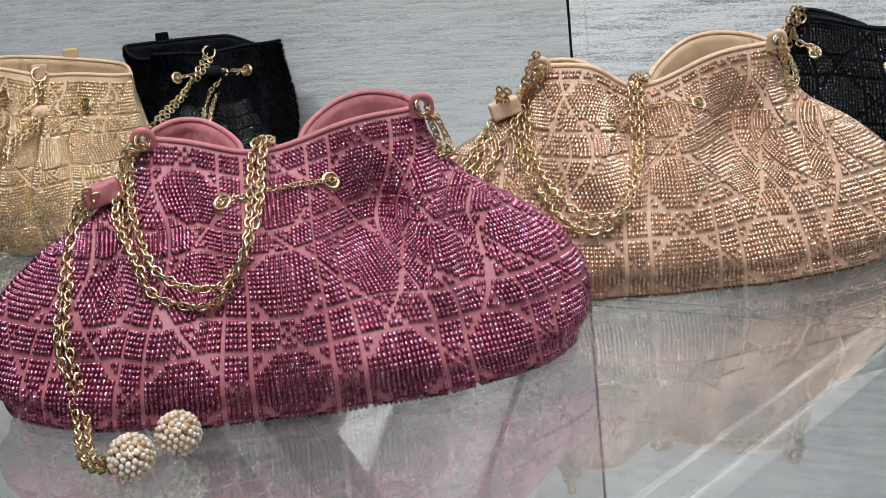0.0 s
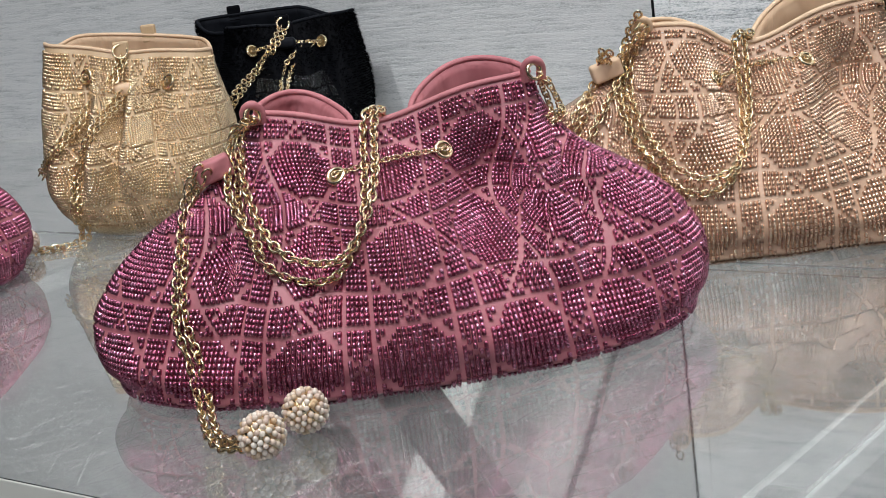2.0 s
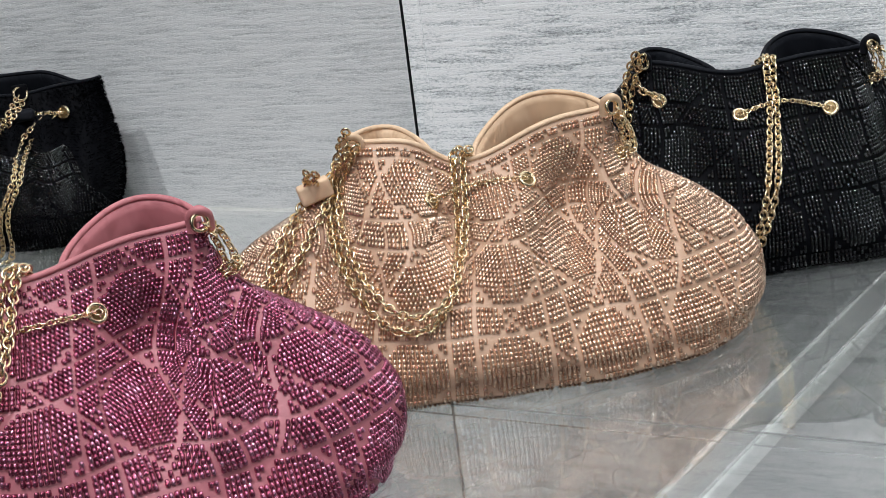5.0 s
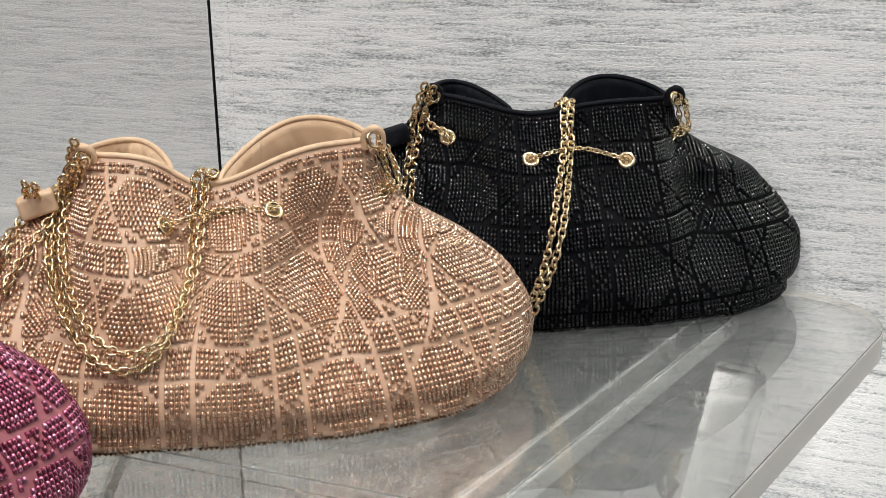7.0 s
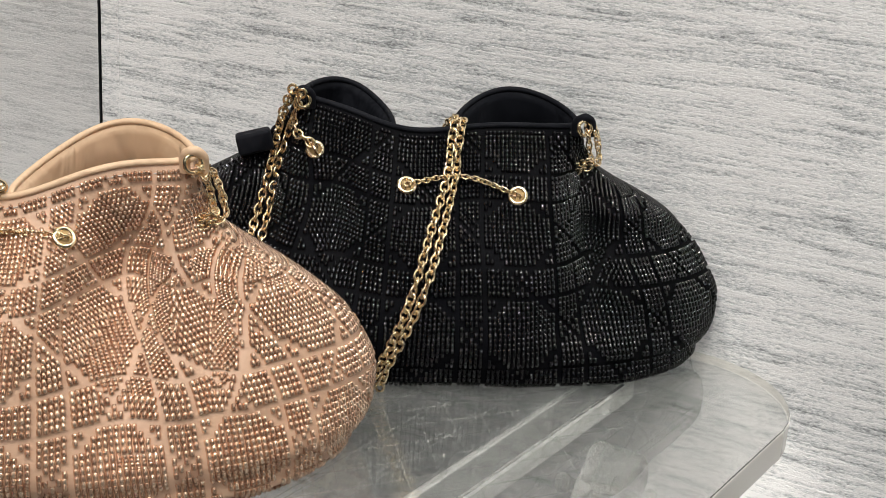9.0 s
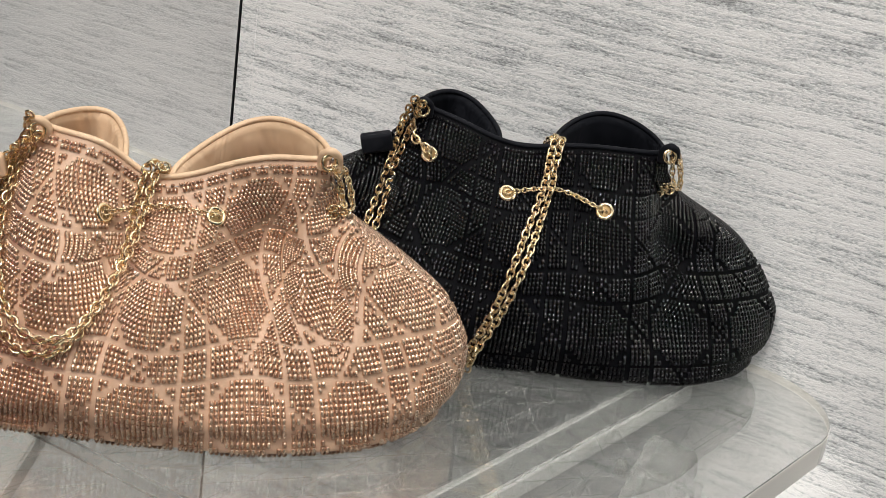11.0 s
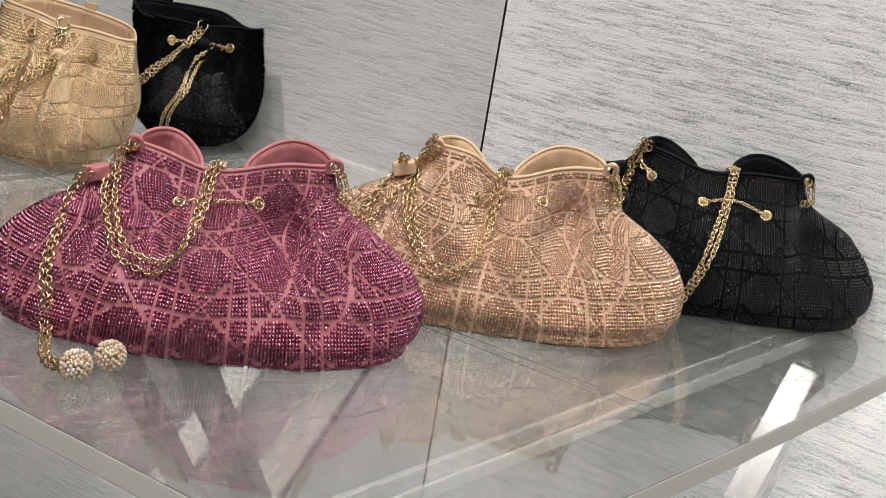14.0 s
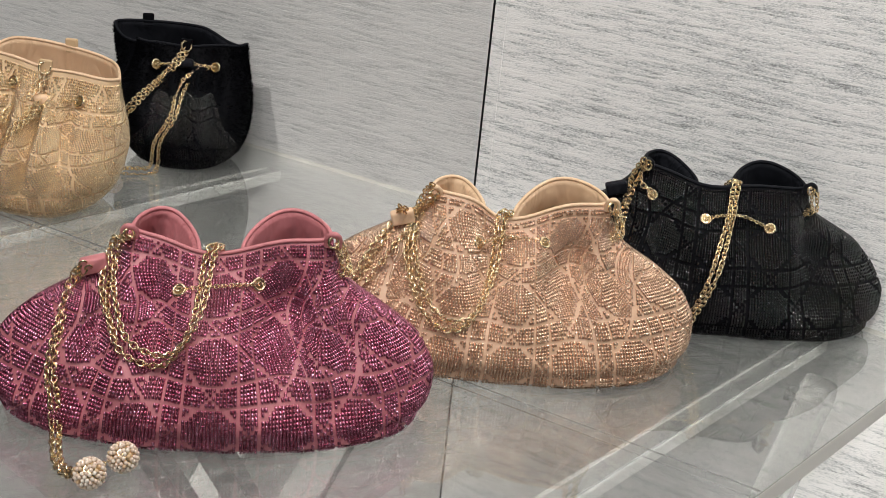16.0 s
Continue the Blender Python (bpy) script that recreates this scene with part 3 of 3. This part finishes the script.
class Surface:
    def __init__(self, grid):
        self.grid = grid
        du = np.roll(grid, -1, 1) - np.roll(grid, 1, 1)
        dv = np.gradient(grid, axis=0)
        n = np.cross(du, dv)
        self.normal = unit(n)

    def front(self, x, z, off=0.0):
        """The point of the front face at x, z, moved out by off."""
        g, n = self.grid[8:, NT // 2:], self.normal[8:, NT // 2:]
        d = (g[..., 0] - x) ** 2 + (g[..., 2] - z) ** 2
        i = np.unravel_index(np.argmin(d), d.shape)
        return g[i] + n[i] * off

    def any(self, p, off=0.0):
        d = ((self.grid - np.array(p)) ** 2).sum(-1)
        i = np.unravel_index(np.argmin(d), d.shape)
        return self.grid[i] + self.normal[i] * off


def bead_cover(sf, px, pz, stretch_top, shift, size, skip_top, keep=None, thin=1.0):
    """Rows of beads on the cloth wherever no caned line runs."""
    g, n = sf.grid, sf.normal
    start = NT * 3 // 4
    order = (start + np.arange(NT)) % NT
    mer = g[:, start]
    length = np.concatenate([[0], np.cumsum(np.linalg.norm(np.diff(mer, axis=0), axis=1))])
    top = length[-1] - skip_top
    P, X, Y, Z = [], [], [], []
    rng = np.random.default_rng(11)

    def ring_at(t):
        i = np.interp(t, length, np.arange(len(length)))
        a, fr = int(i), i - int(i)
        b = min(a + 1, len(g) - 1)
        ring = (g[a] * (1 - fr) + g[b] * fr)[order]
        norm = unit(n[a] * (1 - fr) + n[b] * fr)[order]
        return np.vstack([ring, ring[:1]]), np.vstack([norm, norm[:1]])

    t, half = np.ceil((length[6] + shift[1]) / pz) * pz - shift[1], 0
    while t < top:
        tw = float(np.clip(narrowed(t + shift[1], 20, 7) - shift[1], length[4], top))
        ring, norm = ring_at(tw)
        above, _ = ring_at(min(tw + pz, top))
        d = np.concatenate([[0], np.cumsum(np.linalg.norm(np.diff(ring, axis=0), axis=1))])
        k = 1 + stretch_top * (t / length[-1]) ** 2
        count = int(d[-1] * k / px / 2)
        cloth = np.arange(-count + 1, count) * px
        ok = ~bare(cloth + shift[0], np.full_like(cloth, t + shift[1]), thin)
        if keep is not None:
            ok &= keep(cloth, t, rng)
        s = ((narrowed((cloth + shift[0]) * 0.92, 22, 8) / 0.92 - shift[0]) / k) % d[-1]
        gap = np.interp(s, d, np.linalg.norm(above - ring, axis=1)) / pz
        if half:
            ok &= gap > (1.36 if half == 2 else 2.3)
        s, gap = s[ok], gap[ok]
        if len(s):
            p = np.stack([np.interp(s, d, ring[:, c]) for c in range(3)], 1)
            q = np.stack([np.interp(s + 1e-4, d, ring[:, c]) for c in range(3)], 1)
            nz = unit(np.stack([np.interp(s, d, norm[:, c]) for c in range(3)], 1) + rng.normal(0, 0.018, (len(s), 3)))
            x = unit(q - p)
            y = unit(np.cross(nz, x))
            jit = rng.normal(0, 0.00006, (len(s), 2))
            tall = np.clip(np.where(gap > 2.3, gap / 4, np.where(gap > 1.36, gap / 2, gap)), 0.68, 1.3)[:, None]
            P.append(p + x * jit[:, :1] + y * jit[:, 1:] + nz * 0.0002)
            X.append(np.cross(y, nz) * px / k * 0.465 * size), Y.append(y * pz * 0.50 * size * tall), Z.append(nz * 0.0015 * size)
        t += pz / 4
        half = (half + 1) % 4
    return scatter("beadwork", BEAD_V, BEAD_F, *(np.vstack(k) for k in (P, X, Y, Z)))


def body_mesh(sf):
    g = sf.grid[::2, ::3]
    g = np.concatenate([g, sf.grid[-1:, ::3]])
    me = arrays("body", g.reshape(-1, 3), grid_faces(len(g), g.shape[1], True))
    bm = bmesh.new()
    bm.from_mesh(me)
    bm.verts.ensure_lookup_table()
    bm.faces.new([bm.verts[i] for i in range(g.shape[1])][::-1])
    bm.to_mesh(me)
    bm.free()
    return me


def lining_mesh(sf, depth):
    rows = np.arange(len(sf.grid) - 1, len(sf.grid) - depth, -2)
    g = sf.grid[rows][:, ::3] - sf.normal[rows][:, ::3] * 0.0022
    g[0] = sf.grid[-1, ::3]
    centre = g[-1].mean(0) + np.array([0, 0, -0.01])
    v = np.vstack([g.reshape(-1, 3), centre])
    f = grid_faces(len(g), g.shape[1], True)
    c = g.shape[1]
    j = np.arange(c)
    last = (len(g) - 1) * c
    caps = np.stack([last + j, last + (j + 1) % c, np.full(c, len(v) - 1), np.full(c, len(v) - 1)], 1)
    me = bpy.data.meshes.new("lining")
    me.from_pydata([tuple(p) for p in v], [], [tuple(q) for q in f] + [tuple(q[:3]) for q in caps])
    return smooth(me)


def ring_mesh(at, axis, major, minor, nu=24, nv=8):
    v, f = torus_template(major, minor, nu, nv, 1.0)
    q = Vector(axis).to_track_quat("Z", "Y").to_matrix()
    return arrays("ring", v @ np.array(q).T + np.array(at), f)


def eyelet(at, normal, parent, k=1.0):
    e = part("eyelet", ring_mesh(at, normal, 0.0036 * k, 0.0011 * k), GOLD, parent, "gold eyelet")
    # dark gold disc drawn in place of the shaded opening
    bm = bmesh.new()
    bmesh.ops.create_cone(bm, cap_ends=True, segments=16, radius1=0.003 * k, radius2=0.003 * k, depth=0.001)
    bm.transform(Matrix.Translation(at) @ Vector(normal).to_track_quat("Z", "Y").to_matrix().to_4x4())
    part("hole_disc", bm, EYE_SHADE, e)
    return e


PEARL_MESH = arrays("pearl", *ball_template(8, 5))


def pearl_ball(at, radius, parent):
    n = 130
    i = np.arange(n) + 0.5
    ph, th = np.arccos(1 - 2 * i / n), np.pi * (1 + 5 ** 0.5) * i
    d = np.stack([np.cos(th) * np.sin(ph), np.sin(th) * np.sin(ph), np.cos(ph)], 1)
    bm = bmesh.new()
    bmesh.ops.create_icosphere(bm, subdivisions=2, radius=radius * 0.86)
    bm.transform(Matrix.Translation(at))
    core = part("pearl_ball", bm, GOLD, parent, "ball covered in small cream pearls")
    r = radius * 0.135
    for q in d + np.random.default_rng(4).normal(0, 0.035, d.shape):
        pearl = part("pearl", PEARL_MESH, PEARL, core)
        pearl.matrix_basis = Matrix.Translation(np.array(at) + unit(q) * radius * 0.9) @ Matrix.Scale(r, 4)


def strands(line, count, spread, seed):
    """Several lines that run side by side along one line."""
    rng = np.random.default_rng(seed)
    p = resample(line, 0.004)
    t = unit(np.gradient(p, axis=0))
    side = unit(np.cross(t, np.array([0.1, -1.0, 0.3])))
    out = []
    for k in range(count):
        o = (k - (count - 1) / 2) * spread
        w = rng.uniform(0, 6.28)
        s = np.linspace(0, 1, len(p))
        out.append(p + side * (o + 0.0008 * np.sin(9 * s + w))[:, None] + np.array([0, -0.0006, 0]) * np.sin(14 * s + w)[:, None])
    return out


def rim_line(sf):
    return resample(sf.grid[-1], 0.003, True)


def leather_loop(at, parent, mat):
    """A small rolled leather loop that holds a gold ring."""
    a = np.array(at)
    line = curve_through([a + (-0.0035, 0.003, -0.005), a + (-0.0035, 0.001, 0.0015), a + (0, -0.001, 0.0045), a + (0.0035, 0.001, 0.0015), a + (0.0035, 0.003, -0.005)], 6)
    part("leather_loop", tube("leather_loop", line, 0.0021, 8, flat=1.1), mat, parent)
    part("ring", ring_mesh(a + (0, -0.002, -0.0005), (0.5, -1, 0.2), 0.0036, 0.0009), GOLD, parent, "gold ring")


def large_bag(name, label, group, matrix, mats, folds, seed, swag, pearls, shift, eyes=((-0.030, 0.091), (0.019, 0.094)), depth=1.0, shallow=1.0, gap=(0.36, 0.46), dip=0.011, lift=0.001, drop=0.0, tilt=0.0, wide=1.0, wide_left=1.0, steep=0.030, shoulder=0.0, lift_left=0.001):
    leather_m, lining_m, bead_m, thread_m = mats
    bag = new(name)
    sf = Surface(bag_surface(LARGE * (1, wide, wide_left, 1, 1), False, folds, seed, depth, 0.0, shallow, gap, dip, 0.0, lift, drop, tilt, steep, shoulder, lift_left))
    part("body", body_mesh(sf), leather_m, bag)
    part("lining", lining_mesh(sf, 46), lining_m, bag)
    part("beadwork", bead_cover(sf, COLUMN, ROW, 0.22, shift, 1.02, 0.0035), bead_m, bag, "rows of small glossy beads in a caned pattern", "stuff")
    part("rim_piping", tube("rim_piping", rim_line(sf), 0.00145, 8, True), lining_m, bag)
    edge = resample(sf.grid[-4], 0.0028, True)
    out = np.array([sf.normal[-4][np.argmin(((sf.grid[-4] - q) ** 2).sum(1))] for q in edge])
    along = unit(np.roll(edge, -1, 0) - np.roll(edge, 1, 0))
    part("rim_stitching", scatter("rim_stitching", BEAD_V, BEAD_F, edge + out * 0.0001, np.cross(along, out) * 0.00025, along * 0.0010, out * 0.0003), thread_m, bag, "fine stitching under the rim", "stuff")
    stitch = bmesh.new()
    cy, ry = (sf.grid[3, NT // 4, 1] + sf.grid[3, NT * 3 // 4, 1]) / 2, (sf.grid[3, NT // 4, 1] - sf.grid[3, NT * 3 // 4, 1]) / 2
    for k in range(-14, 15):
        for sx in (1, -1):
            pts = [(k * 0.013 + sx * q * 0.8, cy + q) for q in np.linspace(-ry, ry, 30)]
            pts = [p for p in pts if (p[0] / 0.105) ** 2 + ((p[1] - cy) / ry) ** 2 < 0.9]
            if len(pts) > 2:
                (x0, y0), (x1, y1) = pts[0], pts[-1]
                quad = [stitch.verts.new((x, y, 0.0009)) for x, y in ((x0 - 0.0004, y0), (x0 + 0.0004, y0), (x1 + 0.0004, y1), (x1 - 0.0004, y1))]
                low = [stitch.verts.new((v.co.x, v.co.y, 0.0002)) for v in quad]
                stitch.faces.new(low[::-1])
                for a in range(4):
                    stitch.faces.new((quad[a], quad[(a + 1) % 4], low[(a + 1) % 4], low[a]))
    part("base_stitching", stitch, THREAD, bag, "crossed pale stitching under the base", "stuff")
    ring_l, ring_r = np.array((-0.064, 0.002, 0.126 - drop + tilt)), np.array((0.068 * wide, 0.001, 0.128 - drop - tilt))
    for r in (ring_l, ring_r):
        leather_loop(r, bag, lining_m)
    # eyelets with the drawstring between them
    e = []
    for x, z in eyes:
        p = sf.front(x, z, 0.001)
        n = p - sf.front(x, z, 0.0)
        eyelet(p, n, bag, 1.05)
        e.append(p + unit(n) * 0.0015)
    mid = sf.front((eyes[0][0] + eyes[1][0]) / 2, 0.0925, 0.004)
    chain("drawstring", [curve_through([e[0], mid, e[1]], 10)], bag, "thin gold drawstring chain", size=0.0013, wire=0.0004, pitch=0.0024)
    p = sf.front(0.072, 0.096, 0.002)
    chain("side_drawstring", strands(curve_through([ring_r + (0.003, -0.003, -0.003), sf.front(0.080, 0.118, 0.005), sf.front(0.084, 0.106, 0.004), p + (0.006, 0, 0.003), p - (0.006, 0, 0.001)]), 2, 0.004, 3), bag, "gathered gold chain at the side", size=0.0017, wire=0.0005, pitch=0.003)
    # slider tab on the side chain
    t0 = sf.any((-0.084, -0.008, 0.108), 0.003)
    bm = box_bm(-0.0085, 0.0085, -0.0048, 0.0048, -0.0050, 0.0050, 0.0016, 3)
    bm.transform(Matrix.Translation(t0 + np.array((-0.002, 0, 0.0035))) @ pose(0, 0, 0, 0, -14, 8))
    smooth(part("slider_tab", bm, lining_m, bag).data)
    if swag:
        keys = [ring_l + (-0.003, -0.003, -0.002)] + [sf.front(x, z, 0.0035) for x, z in swag] + [sf.front(-0.014, 0.108, 0.003), sf.grid[-1, NT * 3 // 4] + (-0.010, 0.001, 0.004), sf.grid[-1, NT * 3 // 4] + (-0.011, 0.012, -0.006)]
        chain("shoulder_chain", strands(curve_through(keys), 1, 0.0, seed), bag, "pale gold shoulder chain")
        inner = [k + np.array((0.0040, -0.0018, 0.0075)) if 1 < i < len(keys) - 3 else k + np.array((0.0042, -0.0012, 0)) for i, k in enumerate(keys)]
        chain("shoulder_chain", strands(curve_through(inner), 1, 0.0, seed + 1), bag, "pale gold shoulder chain")
        chain("shoulder_chain", strands(curve_through([keys[0] + (-0.001, -0.004, -0.002), keys[1] + (-0.004, -0.001, 0), keys[2] + (-0.003, -0.001, 0.004), keys[3] + (-0.001, 0, 0.004)]), 1, 0.0, seed + 1), bag, "pale gold shoulder chain")
    if pearls:
        p1, p2 = np.array(pearls[0]), np.array(pearls[1])
        keys = [t0 + (-0.006, -0.005, 0.004)] + [sf.front(x, z, 0.003) for x, z in ((-0.096, 0.085), (-0.103, 0.06), (-0.106, 0.04), (-0.103, 0.024), (-0.100, 0.010))] + [np.array((-0.094, -0.085, 0.003)), p1 + (-0.006, 0.002, -0.004)]
        chain("tassel_chain", strands(curve_through(keys), 2, 0.004, seed + 2), bag, "pale gold hanging chain")
        chain("tassel_chain", [curve_through([p1 + (0.004, 0.004, 0.002), (p1 + p2) / 2 + (0, 0.004, 0.0), p2], 6)], bag, size=0.0015, wire=0.0004)
        for p in (p1, p2):
            pearl_ball(p, 0.0098, bag)
    bag.matrix_world = matrix
    return tagged(bag, label, "handbag", group), sf

SWAG = ((-0.071, 0.112), (-0.074, 0.085), (-0.066, 0.062), (-0.050, 0.050), (-0.032, 0.056), (-0.020, 0.078))
PINK_FOLDS = ((0.037, 0.021, 0.020), (-0.043, 0.011, 0.009), (-0.012, 0.018, -0.006), (0.060, 0.013, -0.006), (-0.064, 0.012, -0.005))
NUDE_FOLDS = ((0.044, 0.022, 0.023), (-0.020, 0.011, 0.012), (-0.048, 0.014, -0.008), (0.008, 0.014, -0.006), (0.062, 0.012, -0.007))
JET_FOLDS = ((0.018, 0.016, 0.005), (-0.045, 0.012, 0.007), (-0.016, 0.02, -0.005), (0.052, 0.016, -0.004))
GROUP = "beaded drawstring bags on the table"
large_bag("handbag", "rose pink leather handbag covered in plum beads, chain draped in front", GROUP, pose(0, 0, 0),
          (PINK, PINK_LINING, PINK_BEADS, PINK_LINING), PINK_FOLDS, 1, SWAG, ((-0.073, -0.108, 0.0105), (-0.056, -0.088, 0.0105)), (3 * COLUMN, -0.015), depth=0.78, gap=(0.34, 0.56), wide=0.965, wide_left=0.97, lift=0.007, lift_left=0.005, drop=0.0045)
nude, nude_surface = large_bag("handbag", "nude leather handbag covered in champagne beads with gold chain", GROUP, pose(0.207, 0.111, 0, 0, 0, -5),
          (NUDE, NUDE_LINING, NUDE_BEADS, THREAD), NUDE_FOLDS, 2, [(x - 0.002, z - 0.012) for x, z in SWAG], None, (COLUMN, -0.016), depth=0.88, gap=(0.30, 0.47), dip=0.016, steep=0.018, lift=0.007, lift_left=-0.002, drop=0.0045)
jet, jet_surface = large_bag("handbag", "black handbag covered in jet beads with gold chain", GROUP, pose(0.391, 0.201, 0, 0, 0, -9),
          (BLACK, BLACK_LINING, BLACK_BEADS, BLACK), JET_FOLDS, 3, None, None, (2 * COLUMN, -0.014), ((-0.014, 0.090), (0.039, 0.088)), 0.85, 0.76, (0.34, 0.56), 0.009, 0.007, 0.005, 0.004, 1.04, shoulder=0.010, lift_left=0.003)
large_bag("handbag", "rose pink beaded handbag standing alone beyond the nude bucket bag", GROUP, pose(-0.385, 0.245, 0, 0, 0, 4),
          (PINK, PINK_LINING, PINK_BEADS, PINK_LINING), PINK_FOLDS, 4, SWAG, None, (6 * COLUMN, -0.010))


def extra_chain(bag, sf, keys, count, seed, spread=0.0046):
    """A chain that lies on the front of a bag; keys: x, z on it, or points of three numbers."""
    pts = [np.array(k) if len(k) == 3 else sf.front(k[0], k[1], 0.0035) for k in keys]
    ob = chain("shoulder_chain", strands(curve_through(pts), count, spread, seed), bag, "pale gold shoulder chain")
    return ob


# the black bag's chain hangs over its front edge; more chain gathers at its side ring
extra_chain(jet, jet_surface, [(0.008, 0.020, 0.108), (0.010, 0.002, 0.119), (0.009, 0.107), (0.006, 0.088), (-0.002, 0.062), (-0.010, 0.038), (-0.018, 0.016), (-0.022, 0.005)], 2, 21)
extra_chain(jet, jet_surface, [(-0.066, -0.003, 0.129), (-0.070, 0.112), (-0.074, 0.095), (-0.080, 0.075), (-0.086, 0.055)], 2, 22)
eye0 = jet_surface.front(-0.0575, 0.102, 0.001)
eyelet(eye0, eye0 - jet_surface.front(-0.0575, 0.102, 0.0), jet)
extra_chain(jet, jet_surface, [(-0.067, 0.112), (-0.062, 0.106), (-0.0575, 0.102)], 1, 23)
# chain gathered at the nude bag's side
extra_chain(nude, nude_surface, [(-0.086, -0.010, 0.112), (-0.092, 0.098), (-0.100, 0.080), (-0.112, 0.062), (-0.122, 0.046)], 2, 24)
extra_chain(nude, nude_surface, [(-0.066, -0.003, 0.129), (-0.072, 0.114), (-0.082, 0.094), (-0.094, 0.074), (-0.108, 0.055)], 1, 25)


def small_bag(name, label, matrix, mats, folds, seed, furry, skew=0.0, lean=0.0, eyes=((-0.031, 0.097), (0.031, 0.097))):
    leather_m, lining_m, bead_m = mats
    bag = new(name)
    sf = Surface(bag_surface(SMALL, True, folds, seed, 1.0, skew, lean=lean))
    part("body", body_mesh(sf), leather_m, bag)
    part("lining", lining_mesh(sf, 50), lining_m, bag)
    keep = (lambda s, t, rng: (np.abs(s) < 0.065) & (t < 0.13) & (rng.random(len(s)) < 0.93)) if furry else None
    part("beadwork", bead_cover(sf, COLUMN, ROW, 0.12, (5 * COLUMN, 0.01), 1.0, 0.004, keep, 0.7), bead_m, bag, "rows of small glossy beads", "stuff")
    part("rim_piping", tube("rim_piping", rim_line(sf), 0.0015, 8, True), lining_m, bag)
    if furry:
        rng = np.random.default_rng(8)
        g, nn = sf.grid, sf.normal
        n = 26000
        a, b = rng.integers(6, len(g), n), rng.integers(0, NT, n)
        p, z = g[a, b], unit(nn[a, b] + rng.normal(0, 0.35, (n, 3)) + np.array([0, 0, -0.25]))
        x = unit(np.cross(z, rng.normal(0, 1, (n, 3))))
        ln = rng.uniform(0.0022, 0.0042, (n, 1))
        tv = np.array([(-1, 0, 0), (1, 0, 0), (0, 0, 1.0)])
        part("plush", scatter("plush", tv, np.array([(0, 1, 2)]), p, x * 0.0005, np.cross(z, x) * 0.0005, z * ln), FUR, bag, "short black plush pile", "stuff")
    e = []
    for x, z in eyes:
        p = sf.front(x, z, 0.0030)
        n = p - sf.front(x, z, 0.0)
        eyelet(p, n, bag, 1.3)
        e.append(p + unit(n) * 0.002)
    mid = sf.front(0, 0.100, 0.005)
    chain("drawstring", [curve_through([e[0], (e[0] + mid) / 2 + (0, -0.003, 0), mid, (e[1] + mid) / 2 + (0, -0.003, 0), e[1]], 8)], bag, "gold drawstring chain", size=0.0016, wire=0.00045, pitch=0.0028)
    bm = box_bm(-0.009, 0.009, -0.005, 0.005, -0.0048, 0.0048, 0.0038, 5)
    bm.transform(Matrix.Translation(mid + np.array((0, -0.002, -0.001))))
    smooth(part("slider_tab", bm, lining_m, bag).data)
    top = sf.grid[-1, NT * 3 // 4]
    back = sf.grid[-1, NT // 4]
    for q, s in ((top, -1), (back, 1)):
        bm = box_bm(-0.006, 0.006, -0.002, 0.002, -0.008, 0.006, 0.0015, 2)
        bm.transform(Matrix.Translation(q + np.array((0, 0.001 * s, 0.002))))
        part("pull_tab", bm, leather_m, bag)
    part("ring", ring_mesh(top + (0, -0.004, 0.001), (0.3, -1, 0.4), 0.0052, 0.0010), GOLD, bag, "gold ring")
    out1 = [top + (0, -0.004, -0.003), mid + (-0.006, -0.006, 0.006)] + [sf.front(x, z, 0.004) for x, z in ((-0.022, 0.085), (-0.042, 0.066), (-0.062, 0.046))]
    out2 = [mid + (0.002, -0.007, -0.003)] + [sf.front(x, z, 0.004) for x, z in ((-0.012, 0.078), (-0.024, 0.05), (-0.028, 0.025), (-0.028, 0.012))] + [sf.front(-0.028, 0.012, 0.004) * (1, 1, 0) + (-0.004, -0.012, 0.0025), sf.front(-0.028, 0.012, 0.004) * (1, 1, 0) + (-0.03, -0.018, 0.0025)]
    if furry:
        out1 = [top + (0, -0.004, -0.003)] + [sf.front(x, z, 0.006) for x, z in ((-0.012, 0.098), (-0.03, 0.08), (-0.048, 0.062), (-0.060, 0.045))]
        out2 = [mid + (0.020, -0.004, -0.004)] + [sf.front(x, z, 0.006) for x, z in ((0.004, 0.080), (-0.012, 0.058), (-0.022, 0.035), (-0.026, 0.014))] + [sf.front(-0.028, 0.012, 0.004) * (1, 1, 0) + (-0.004, -0.008, 0.0025), sf.front(-0.028, 0.012, 0.004) * (1, 1, 0) + (-0.03, -0.012, 0.0025)]
    chain("shoulder_chain", strands(curve_through(out1), 2, 0.0042, seed), bag, "pale gold shoulder chain")
    chain("shoulder_chain", strands(curve_through(out2), 2, 0.0058 if furry else 0.0042, seed + 1), bag, "pale gold hanging chain")
    pearl_ball(out2[-1] + (-0.008, 0, 0.0075), 0.0098, bag)
    bag.matrix_world = matrix
    return tagged(bag, label, "bucket bag", GROUP)


GATHER = ((0.0, 0.005, 0.016), (-0.013, 0.007, -0.010), (0.013, 0.007, -0.010), (-0.028, 0.007, 0.012), (0.028, 0.007, 0.012), (-0.045, 0.009, -0.005), (0.045, 0.009, -0.005))
small_bag("bucket_bag", "small nude bucket bag covered in pale gold beads", pose(-0.176, 0.419, 0, 0, 0, -10), (CREAM, NUDE_LINING, GOLD_BEADS), GATHER, 5, False, 0.0, 0.0095, ((-0.025, 0.112), (0.036, 0.100)))
small_bag("bucket_bag", "small black plush bucket bag with jet beads and gold chain", pose(-0.071, 0.586, 0, 0, 0, 4), (BLACK, BLACK_LINING, BLACK_BEADS), GATHER, 6, True, -0.040)
